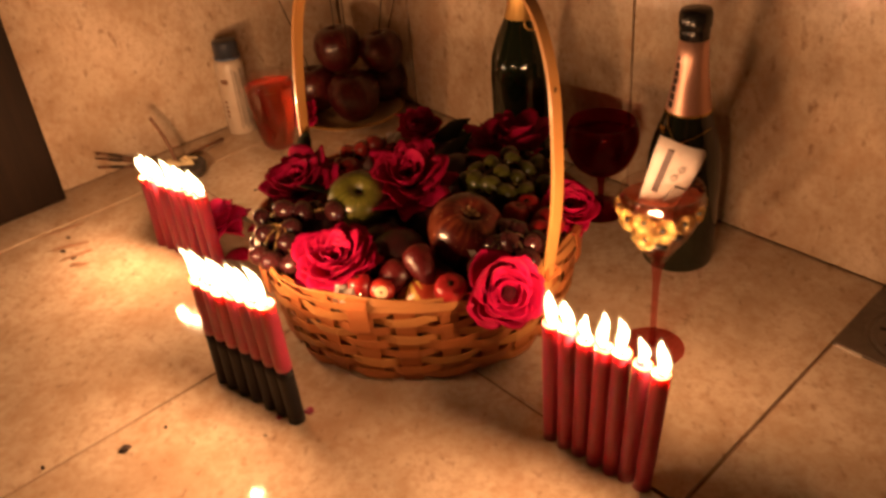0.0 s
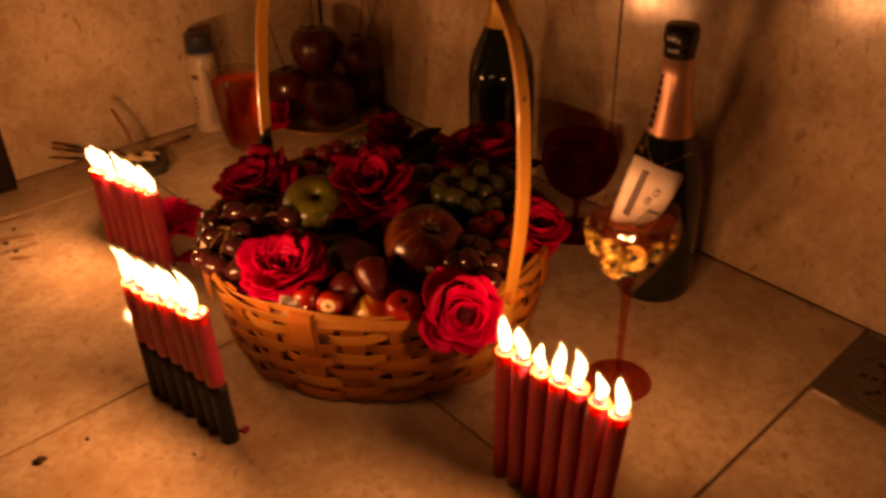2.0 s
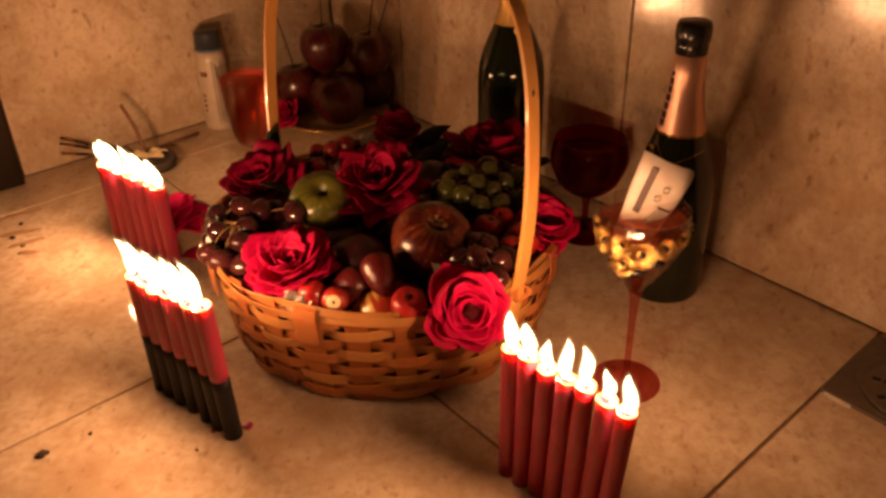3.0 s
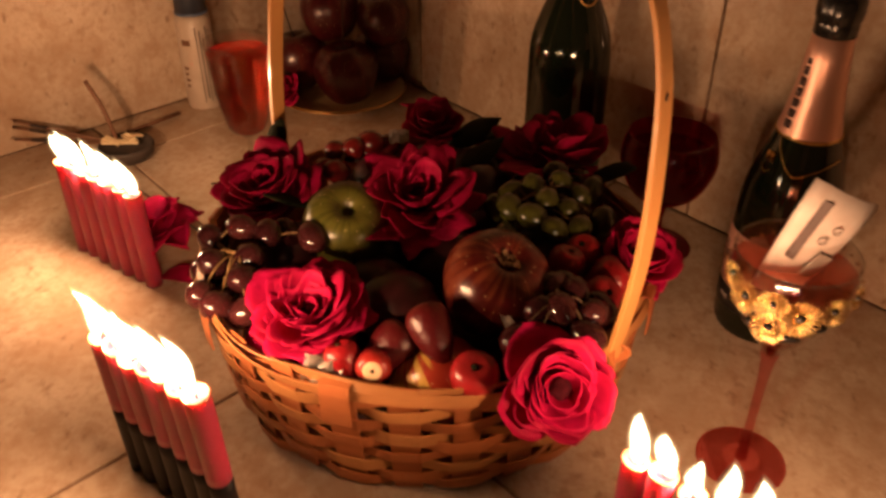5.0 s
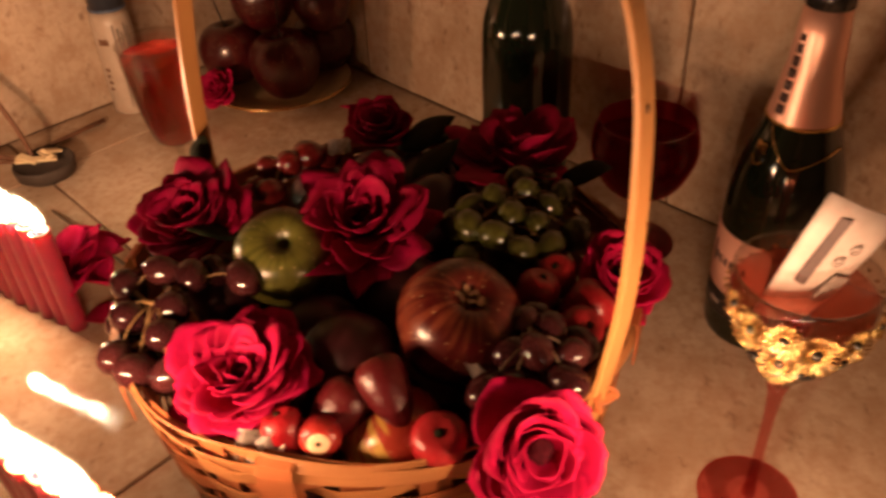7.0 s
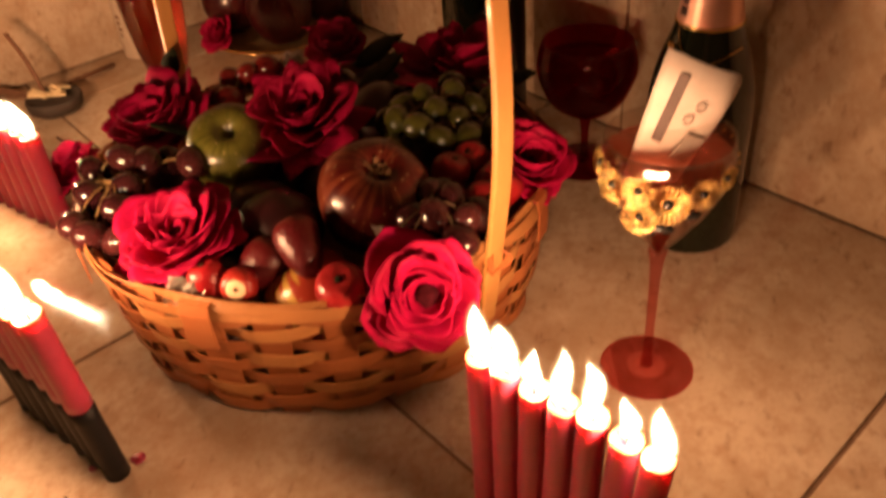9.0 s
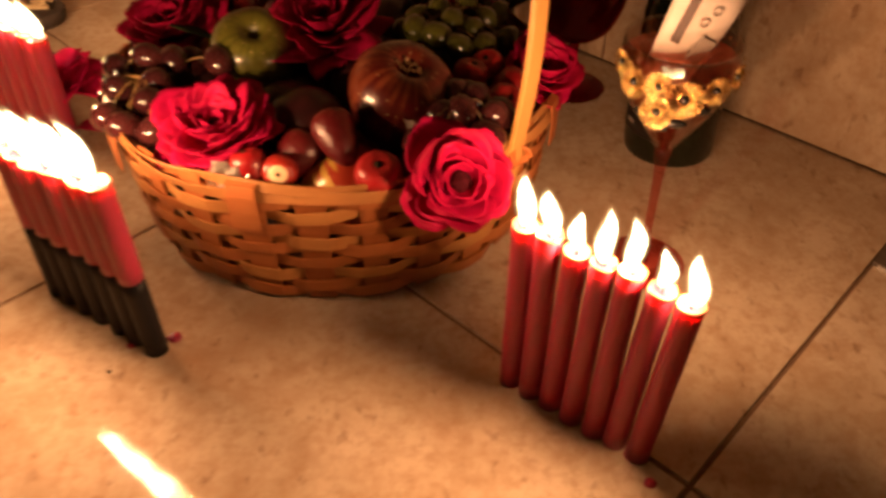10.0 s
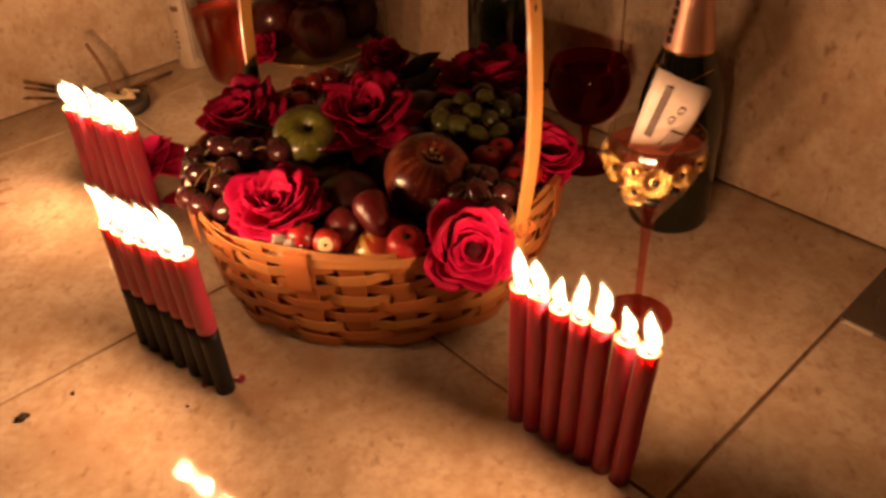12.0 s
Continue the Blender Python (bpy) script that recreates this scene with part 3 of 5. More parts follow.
part("base", lathe([(0, 0.004), (R_LOW - 0.004, 0.004), (R_LOW, 0.007), (R_LOW - 0.004, 0.010), (0, 0.010)], 64), WICKER, basket, "flat woven base")
rngb = random.Random(5)
for k in range(STAKES):
    th = 2 * math.pi * (k + 0.5) / STAKES
    d = Vector((math.cos(th), math.sin(th), 0))
    tang = Vector((-d.y, d.x, 0))
    pts, wd, tk = [], [], []
    for i in range(11):
        z = 0.004 + (B_H + 0.002) * i / 10
        pts.append(d * (b_rad(min(z, B_H)) + 0.0003) + Vector((0, 0, z)))
        wd.append(tang)
        tk.append(d)
    folds = k % 3 == 0
    if folds:   # the end is turned down outside over the rim
        for r, z in ((0.002, B_H + 0.0075), (0.0062, B_H + 0.0065), (0.0078, B_H - 0.002), (0.0076, B_H - 0.016), (0.0070, B_H - 0.030)):
            pts.append(d * (R_TOP + r) + Vector((0, 0, z)))
            wd.append(tang)
            tk.append(d)
    part("stake", band(pts, wd, tk, rngb.uniform(0.019, 0.023), 0.0014), rngb.choice([WICKER, WICKER_RED, WICKER_RED]), basket, smooth=False)
ROWS_W = 9
for j in range(ROWS_W):
    zc = 0.0095 + j * 0.0119
    pts, wd, tk = [], [], []
    n = STAKES * 8
    for i in range(n):
        th = 2 * math.pi * i / n
        d = Vector((math.cos(th), math.sin(th), 0))
        wave = math.sin(STAKES / 2 * th + (math.pi if j % 2 else 0))
        wave = max(-1, min(1, 1.5 * wave))
        z = zc + 0.0018 * math.sin(3 * th + j * 1.7) + 0.0012 * math.sin(9 * th + j)
        pts.append(d * (b_rad(z) + 0.0031 * wave) + Vector((0, 0, z)))
        wd.append((Vector((0, 0, 1)) + d * (0.14 + 0.10 * math.sin(7 * th + 2 * j))).normalized())
        tk.append(d)
    part("weaver", band(pts, wd, tk, rngb.uniform(0.0114, 0.0124), 0.0013, True), WICKER_PALE if j in (2, 5, 7) else WICKER, basket, smooth=False)
for name, dr, z0, ph, mat in (("rim_outer", 0.0044, B_H - 0.003, 0.0, WICKER_PALE), ("rim_inner", -0.0042, B_H - 0.002, 1.3, WICKER), ("rim_twist", 0.0015, B_H + 0.004, 2.1, WICKER_PALE)):
    pts, wd, tk = [], [], []
    for i in range(150):
        th = 2 * math.pi * i / 150
        d = Vector((math.cos(th), math.sin(th), 0))
        tw = 0.9 * math.sin(6 * th + ph) if name == "rim_twist" else 0.5 * math.sin(5 * th + ph)
        pts.append(d * (R_TOP + dr + 0.0012 * math.sin(8 * th + ph)) + Vector((0, 0, z0 + 0.002 * math.sin(7 * th + ph))))
        w = (Vector((0, 0, math.cos(tw))) + d * math.sin(tw)).normalized()
        wd.append(w)
        tk.append(w.cross(Vector((-d.y, d.x, 0))).normalized())
    part(name, band(pts, wd, tk, 0.0095 if name != "rim_twist" else 0.008, 0.0014, True), mat, basket, smooth=False)
side = Vector((0.65, 0.76, 0)).normalized()
hp = curve_through([Vector(p) - BASKET for p in ((0.088, 0.775, 0.045), (0.095, 0.766, 0.105), (0.104, 0.758, 0.19), (0.105, 0.757, 0.27), (0.100, 0.762, 0.34), (0.083, 0.776, 0.396), (0.045, 0.808, 0.437),
                    (-0.045, 0.885, 0.455), (-0.135, 0.962, 0.415), (-0.183, 1.003, 0.345), (-0.205, 1.022, 0.245), (-0.213, 1.029, 0.145), (-0.205, 1.022, 0.06))], 90)
wd = [(side + 0.10 * math.sin(i * 0.13) * Vector((0.76, -0.65, 0))).normalized() for i in range(len(hp))]
tk = []
for i, p in enumerate(hp):
    d = (hp[min(i + 1, len(hp) - 1)] - hp[max(i - 1, 0)]).normalized()
    tk.append(d.cross(wd[i]).normalized())
part("handle", band(hp, wd, tk, 0.0155, 0.0042), CANE, basket, "tall arched cane handle", smooth=False)
part("dark_notch", ball(0.0016, 0.0006, 0.0030, 2), SOOT, basket, "small dark notch", Matrix.Translation(Vector((0.1025, 0.7585, 0.318)) - BASKET + Vector((0.76, -0.65, 0)) * 0.0021) @ pose(0, 0, 0, 0, 0, 49))
for hx, hy in ((0.097, 0.764), (-0.213, 1.029)):
    c0 = Vector((hx, hy, 0)) - BASKET
    out = Vector((c0.x, c0.y, 0)).normalized()
    tn = Vector((-out.y, out.x, 0))
    loop = [c0 + tn * (0.0095 * math.cos(a)) + out * (0.001 + 0.0035 * math.cos(2 * a)) + Vector((0, 0, 0.109 + 0.009 * math.sin(a))) for a in [2 * math.pi * k / 20 for k in range(20)]]
    part("binding", band(loop, [out] * 20, [((q - c0 - Vector((0, 0, 0.109))) + out * 1e-4).normalized() for q in loop], 0.006, 0.0016, True), WICKER, basket, "strip that ties the handle", smooth=False)


# ---- roses ----
def petal_mesh(R, H, span, curl, seed, mat, tip=0.0, ruffle=1.0):
    """One rose petal wrapped round the flower's axis: it opens from the heart, its lip rolls outwards."""
    rng = random.Random(seed)
    bm = bmesh.new()
    nu, nv = 13, 10
    grid = []
    ph = rng.uniform(0, 6)
    skew = rng.uniform(-0.25, 0.25)
    for j in range(nv + 1):
        v = j / nv
        row = []
        for i in range(nu + 1):
            u = 2 * i / nu - 1
            edge = abs(u) ** 3.5
            vv = v * (1 - 0.26 * edge) * (1 + tip * (1 - abs(u)) + ruffle * (0.045 * math.sin(2.6 * u + ph) + 0.04 * math.sin(6.3 * u + 2.3 * ph) + 0.03 * max(0, 1 - abs(u - skew) * 4.0)))
            r = R * (0.10 + 0.90 * math.sin(min(1, vv) * math.pi / 2) ** 0.75)
            z = H * (vv ** 1.35)
            lip = max(0.0, vv - 0.62)
            r += curl * lip * lip * 6 * R + 0.0022 * edge * v
            z -= curl * lip * lip * 3.2 * H * 0.8
            wav = (0.0024 * math.sin(3 * u + ph) * v + ruffle * 0.0021 * math.sin(6 * u + 2 * ph + 3 * v) * v * v + 0.0006 * math.sin(15 * u + 3 * ph) * v ** 3) * min(1, R / 0.022)
            w = span * (0.42 + 0.58 * math.sin(min(1.0, 0.12 + 0.95 * v) * math.pi * 0.56)) * (1 - 0.12 * max(0, v - 0.8) * 5)
            az = u * w
            row.append(bm.verts.new(((r + wav) * math.cos(az), (r + wav) * math.sin(az), z + wav * 0.8)))
        grid.append(row)
    for j in range(nv):
        for i in range(nu):
            bm.faces.new((grid[j][i], grid[j][i + 1], grid[j + 1][i + 1], grid[j + 1][i]))
    bmesh.ops.recalc_face_normals(bm, faces=bm.faces)
    bmesh.ops.solidify(bm, geom=bm.faces[:], thickness=0.0007)
    return mesh_from(bm, "petal", mat)


ROSE_FORMS = {   # rings of petals from the heart outwards (how many, radius, height, half span, roll of the lip); how wavy; how pointed; swing in degrees
    "swirled": ([(3, 0.0060, 0.035, 1.9, 0.05), (4, 0.0110, 0.037, 1.35, 0.12), (5, 0.0170, 0.037, 1.10, 0.20), (5, 0.0240, 0.034, 0.95, 0.27), (6, 0.0310, 0.028, 0.84, 0.34), (6, 0.0370, 0.019, 0.78, 0.34)], 1.0, 0.03, 5),
    "cupped": ([(3, 0.0150, 0.025, 1.45, 0.06), (4, 0.0200, 0.033, 1.45, 0.12), (4, 0.0260, 0.036, 1.30, 0.18), (5, 0.0320, 0.033, 1.10, 0.25), (5, 0.0375, 0.024, 1.00, 0.32)], 0.8, 0.06, 4),
    "flat": ([(4, 0.0100, 0.020, 1.25, 0.10), (5, 0.0150, 0.027, 1.25, 0.20), (6, 0.0205, 0.030, 1.10, 0.28), (7, 0.0265, 0.029, 1.00, 0.34), (8, 0.0325, 0.024, 0.90, 0.36), (8, 0.0380, 0.016, 0.82, 0.36)], 1.35, 0.02, 7),
    "ragged": ([(3, 0.0105, 0.027, 1.15, 0.08), (4, 0.0165, 0.036, 1.00, 0.18), (5, 0.0235, 0.034, 0.88, 0.26), (6, 0.0320, 0.029, 0.74, 0.30), (6, 0.0395, 0.018, 0.66, 0.30)], 1.5, 0.16, 11),
}


def rose(m, label, mat, size=1.0, openness=1.0, seed=0, form="swirled", group="red roses"):
    """A rose head of about 9 cm at size 1, its heart up the z axis."""
    rng = random.Random(seed)
    rings, wavy, point, swing = ROSE_FORMS[form]
    head = empty("rose", m, label, "rose", group)
    for li, (n, R, H, span, curl) in enumerate(rings):
        opened = 1 + (openness - 1) * li / 5
        for k in range(n):
            tall = H * size * (1.0 if li < 3 else (2 - openness) * 0.5 + 0.5) * (rng.uniform(0.86, 1.12) if li < 4 else rng.uniform(0.85, 1.0))
            shape = petal_mesh(R * size * opened * rng.uniform(0.9, 1.1), tall, span * rng.uniform(0.95, 1.25), curl * rng.uniform(0.45, 1.15), seed * 90 + li * 11 + k, mat, point * rng.uniform(0.4, 1.5) if li > 1 else 0.01, wavy * (0.6 if li < 2 else 1.2))
            lean = swing + 0.7 * li
            part("petal", shape, mat, head, m=pose(0, 0, -0.0012 * li * size, rng.uniform(-lean, lean), rng.uniform(-lean, lean), 360 / n * k + 67 * li + rng.uniform(-16, 16)))
    # a near-black ball gives the hollow between the petals its shade by colour
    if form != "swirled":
        part("heart", ball(0.0095 * size, 0.0095 * size, 0.009 * size, 3, 0.25, seed), ROSE_HOLLOW, head, "dark ball for the shaded hollow of the flower", pose(0, 0, 0.006 * size))
    part("calyx", lathe([(0, -0.016 * size), (0.004 * size, -0.016 * size), (0.007 * size, -0.011 * size), (0.0085 * size, -0.004 * size), (0.012 * size, 0.003 * size), (0.0, 0.004 * size)], 14), LEAF, head, "green calyx")
    return head


rose(facing(0.052, 0.717, 0.118, 0.12, -0.80, 0.60), "bright red open rose hanging over the basket's rim", ROSE, 0.87, 1.0, 11, "cupped")
rose(facing(-0.132, 0.774, 0.123, -0.12, -0.26, 0.95), "large dark-hearted red rose on the fruit", ROSE, 0.92, 1.06, 42, "flat")
rose(facing(-0.062, 0.908, 0.150, 0.02, -0.40, 0.92), "loose red rose with pointed petals lying on the fruit", ROSE_SHADED, 0.98, 1.06, 13, "ragged")
rose(facing(-0.205, 0.952, 0.131, -0.30, -0.30, 0.90), "wide-open dark red rose at the basket's edge", ROSE_SHADED, 0.98, 1.10, 14, "flat")
rose(facing(-0.062, 1.072, 0.140, 0.02, -0.32, 0.94), "half-closed dark red rose at the back of the basket", ROSE_SHADED, 0.70, 0.86, 15, "cupped")
rose(facing(0.058, 1.010, 0.142, 0.10, -0.10, 0.98), "flat dark red rose at the back of the basket", ROSE_SHADED, 0.92, 1.14, 16, "ragged")
rose(facing(0.120, 0.862, 0.128, 0.30, -0.45, 0.84), "round red rose behind the basket's handle", ROSE, 0.74, 0.92, 17, "cupped")


# ---- fruit ----
def apple(x, y, z, r, mat, label, tilt=(0, 0, 0), group="apples in the basket", stem=True):
    a = empty("apple", pose(x, y, z, *tilt), label, "apple", group)
    prof = [(0, -0.80), (0.16, -0.86), (0.36, -0.90), (0.62, -0.76), (0.84, -0.45), (0.97, -0.08), (1.0, 0.22), (0.93, 0.52), (0.76, 0.76), (0.52, 0.88), (0.32, 0.87), (0.17, 0.76), (0.07, 0.62), (0, 0.57)]
    pts = curve_through([(p, 0, q) for p, q in prof], 34)
    bm = lathe([(max(0.0, p.x) * r, p.z * r) for p in pts], 40)
    for v in bm.verts:
        an = math.atan2(v.co.y, v.co.x)
        k = 1 + 0.022 * math.sin(5 * an) * (0.4 + 0.6 * abs(v.co.z) / r) + 0.018 * noise.noise(v.co * 25)
        v.co.x *= k
        v.co.y *= k
    part("skin", bm, mat, a)
    if stem:
        part("stalk", sweep(curve_through([(0, 0, 0.57 * r), (0.04 * r, 0, 0.85 * r), (0.14 * r, 0.05 * r, 1.1 * r)], 8), lambda s: 0.0012 + 0.0008 * s, 7), STALK, a, "brown stalk")
    return a


big = apple(0.006, 0.811, 0.133, 0.0425, RED_APPLE, "streaked red apple with a dried crown and a torn sticker", (16, 17.5, 0), stem=False)
sm = bmesh.new()
sg = [[sm.verts.new((0.022 * (i / 4 - 0.5) + 0.002 * (j % 2), 0.009 * (j / 3 - 0.5) * (1 - 0.2 * i), 0.0008 + 0.0009 * math.sin(2.1 * i + j) - 0.10 * (i / 4 - 0.5) ** 2 * 0.011)) for i in range(5)] for j in range(4)]
for j in range(3):
    for i in range(4):
        sm.faces.new((sg[j][i], sg[j][i + 1], sg[j + 1][i + 1], sg[j + 1][i]))
bmesh.ops.solidify(sm, geom=sm.faces[:], thickness=0.0005)
crown = big.matrix_basis.inverted() @ facing(0.0152, 0.8025, 0.1630, 0.29, -0.27, 0.92)
for k in range(7):   # the dried brown crown on the apple
    a = radians(47 * k + 31 * (k % 3))
    d = Vector((math.cos(a), math.sin(a), 0))
    pts = [d * (0.001 + 0.0024 * i * (0.5 + 0.22 * (k % 4))) + Vector((0, 0, 0.0013 * i + 0.0014 * math.sin(1.3 * i + k))) for i in range(5)]
    part("crown_flake", band(pts, [Vector((-d.y, d.x, 0)) * (1.0 - 0.17 * i) for i in range(5)], [Vector((0, 0, 1))] * 5, 0.0085, 0.0006), DRY_CROWN, big, "dried tan crown", crown, smooth=False)
part("sticker", sm, WHITE_CARD, big, "torn white sticker", big.matrix_basis.inverted() @ facing(0.0138, 0.7690, 0.1385, 0.12, -0.86, 0.42, 120), smooth=False)
apple(-0.124, 0.892, 0.131, 0.0375, GREEN_APPLE, "green apple half hidden by a rose", (24, 10, 0), stem=False)
apple(-0.034, 0.752, 0.086, 0.035, STRIPED_APPLE, "yellow and red striped apple low in the basket", (-35, 0, 60))


def strawberry(x, y, z, m_dir, size, label, leaves=False, hulled=False, dark_skin=False):
    s = empty("strawberry", facing(x, y, z, *m_dir), label, "strawberry", "strawberries at the basket's rim")
    prof = curve_through([(p, 0, q) for p, q in ((0, -0.030), (0.006, -0.0275), (0.0125, -0.016), (0.0165, 0.0), (0.0160, 0.009), (0.0115, 0.0150), (0.005, 0.0152), (0.0, 0.0135))], 22)
    bm = lathe([(max(0.0, p.x) * size, p.z * size) for p in prof], 24)
    part("flesh", bm, HULLED if hulled else DARK_BERRY if dark_skin else STRAWBERRY, s)
    if hulled:
        part("core_ring", lathe([(0.0, 0.0160 * size), (0.0060 * size, 0.0160 * size), (0.0088 * size, 0.0158 * size), (0.0092 * size, 0.0150 * size), (0.0, 0.0140 * size)], 20), HULL_RING, s, "pale core where the leaves were pulled off")
    part("stub", lathe([(0.0, 0.0182 * size) if hulled else (0.0, 0.0162 * size), (0.0022 * size, 0.0158 * size), (0.0032 * size, 0.0138 * size), (0.0, 0.013 * size)], 8), LEAF, s, "green stub")
    if leaves:
        for k in range(6):
            a = 2 * math.pi * k / 6
            d = Vector((math.cos(a), math.sin(a), 0))
            pts = [d * (0.002 + 0.0022 * i) * size + Vector((0, 0, (0.0158 + 0.0009 * math.sin(i)) * size)) for i in range(5)]
            part("sepal", band(pts, [Vector((-d.y, d.x, 0)) * (1.0 - 0.2 * i) for i in range(5)], [Vector((0, 0, 1))] * 5, 0.005 * size, 0.0006), LEAF, s)
    return s


strawberry(-0.079, 0.733, 0.116, (0.05, -0.88, 0.35), 0.80, "small hulled strawberry with a pale crown", False, True)
strawberry(-0.102, 0.735, 0.118, (-0.25, 0.3, 0.9), 0.82, "small bright red strawberry standing at the rim")
strawberry(-0.006, 0.724, 0.117, (0.05, -0.35, 0.93), 1.05, "glossy strawberry with a green stub")
strawberry(-0.040, 0.758, 0.134, (-0.4, 0.7, 0.5), 1.0, "dark red strawberry lying on its side", True, False, True)
strawberry(-0.068, 0.756, 0.116, (0.6, 0.5, 0.5), 1.05, "dull red strawberry among the fruit", False, False, True)
strawberry(0.078, 0.858, 0.136, (-0.2, -0.3, 0.9), 0.85, "red strawberry below a rose")
strawberry(0.062, 0.840, 0.136, (0.3, 0.1, 0.9), 0.9, "red strawberry among the grapes")
strawberry(0.097, 0.829, 0.130, (0.6, 0.2, 0.6), 1.1, "red strawberry near the handle")
strawberry(0.087, 0.806, 0.132, (0.4, -0.5, 0.6), 0.9, "red strawberry near the handle")


def bunch(points, mat, label, size, seed, stalk_mat=GREEN_STALK):
    """Grapes on a branched stalk; each grape hangs with its long axis at a turn of its own."""
    rng = random.Random(seed)
    mid = sum((Vector(p) for p in points), Vector()) / len(points)
    g = empty("grape_bunch", Matrix.Translation((mid.x, mid.y, mid.z)), label, "grapes", "bunches of grapes")
    shape = mesh_from(ball(size * 0.88, size * 0.88, size * 1.12, 3), "grape", mat)
    spine = curve_through([Vector(points[0]) - mid, Vector((0, 0, 0.013)), Vector(points[-1]) - mid], 12)
    part("stalk", sweep(spine, 0.0018, 7), stalk_mat, g, "thin woody stalk")
    for p in points:
        q = Vector(p) - mid
        part("grape", shape, mat, g, m=Matrix.Translation(q) @ pose(0, 0, 0, rng.uniform(20, 100), rng.uniform(-40, 40), rng.uniform(0, 360)) @ Matrix.Scale(rng.uniform(0.9, 1.08), 4))
        near = min(spine, key=lambda s: (s - q).length)
        part("stem", sweep(curve_through([near, (near + q) / 2 + Vector((0, 0, 0.006)), q], 5), 0.0007, 5), stalk_mat, g)
    return g


LEFT_GRAPES = [(-0.236, 0.868, 0.128), (-0.225, 0.834, 0.128), (-0.226, 0.800, 0.122), (-0.210, 0.874, 0.138), (-0.209, 0.788, 0.120), (-0.186, 0.865, 0.140), (-0.195, 0.815, 0.128), (-0.197, 0.838, 0.130),
               (-0.187, 0.788, 0.116), (-0.238, 0.846, 0.108), (-0.214, 0.812, 0.104), (-0.146, 0.858, 0.142), (-0.176, 0.886, 0.128)]
bunch(LEFT_GRAPES, DARK_GRAPE, "bunch of dark purple grapes hanging over the basket's edge", 0.0142, 21)
GREEN = [(0.017, 0.900, 0.152), (0.037, 0.925, 0.158), (0.048, 0.905, 0.158), (0.036, 0.886, 0.152), (0.058, 0.962, 0.154), (0.054, 0.872, 0.148), (0.075, 0.880, 0.146), (0.020, 0.927, 0.150), (0.066, 0.902, 0.150),
         (0.078, 0.925, 0.150), (0.060, 0.936, 0.156), (0.090, 0.950, 0.144), (0.030, 0.950, 0.148), (0.005, 0.918, 0.140), (0.080, 0.975, 0.140), (0.096, 0.905, 0.138), (0.040, 0.985, 0.136), (0.015, 0.878, 0.138)]
bunch(GREEN, GREEN_GRAPE, "bunch of green grapes on top of the fruit", 0.0126, 22)
RIGHT = [(0.050, 0.798, 0.146), (0.067, 0.790, 0.146), (0.077, 0.772, 0.140), (0.056, 0.770, 0.144), (0.022, 0.750, 0.132), (0.074, 0.755, 0.134), (0.040, 0.776, 0.140), (0.038, 0.752, 0.132), (0.086, 0.788, 0.134), (0.058, 0.812, 0.138)]
bunch(RIGHT, DARK_GRAPE, "bunch of dark grapes beside the red apple", 0.0130, 23, STALK)
bunch([(-0.118, 1.006, 0.156), (-0.134, 0.998, 0.152), (-0.150, 1.000, 0.146), (-0.140, 1.020, 0.142), (-0.122, 1.028, 0.146), (-0.104, 1.020, 0.146), (-0.160, 0.985, 0.138), (-0.146, 0.972, 0.142)], CHERRY, "cluster of round dark red grapes at the back", 0.0125, 24)


def plum(x, y, z, r, seed, label):
    p = tagged(part("plum", ball(r, r * 0.95, r * 0.92, 3, 0.05, seed), PLUM, m=pose(x, y, z, 10 * seed, 7 * seed, 40 * seed)), label, "plum", "dark plums in the basket")
    return p


for k, (x, y, z, r) in enumerate([(-0.068, 0.805, 0.112, 0.034), (-0.092, 0.840, 0.100, 0.034), (-0.030, 0.868, 0.108, 0.036), (-0.140, 0.930, 0.108, 0.036), (-0.098, 0.960, 0.118, 0.034), (-0.010, 0.968, 0.118, 0.035), (-0.020, 1.030, 0.106, 0.034),
                                  (0.055, 0.905, 0.098, 0.036), (0.065, 0.955, 0.104, 0.034), (-0.180, 0.905, 0.092, 0.032), (-0.155, 0.820, 0.088, 0.034), (0.040, 0.770, 0.090, 0.034), (0.085, 0.840, 0.086, 0.032), (-0.110, 1.010, 0.104, 0.035), (-0.065, 1.050, 0.098, 0.034)]):
    plum(x, y, z, r, k + 1, "dark plum packed among the fruit")
for k in range(16):   # the lower layer that carries the heap
    a, rr = k * 2.4, 0.038 + 0.112 * ((k + 1) / 16) ** 0.5
    plum(BASKET.x + rr * math.cos(a), BASKET.y + rr * math.sin(a), 0.045 + 0.012 * (k % 2), 0.034, k + 31, "dark plum at the bottom of the basket")


def leaf(m, length, width, label):
    bm = bmesh.new()
    rows = []
    for i in range(9):
        s = i / 8
        w = width * math.sin(math.pi * s ** 0.85) ** 0.9 + 0.0003
        rows.append([bm.verts.new((length * s, u * w, 0.12 * length * math.sin(2.4 * s) - abs(u) * 0.25 * w)) for u in (-1, -0.5, 0, 0.5, 1)])
    for a, b in zip(rows, rows[1:]):
        for k in range(4):
            bm.faces.new((a[k], a[k + 1], b[k + 1], b[k]))
    bmesh.ops.recalc_face_normals(bm, faces=bm.faces)
    bmesh.ops.solidify(bm, geom=bm.faces[:], thickness=0.0006)
    return tagged(part("leaf", bm, LEAF, m=m), label, "leaf", "rose leaves in the basket")


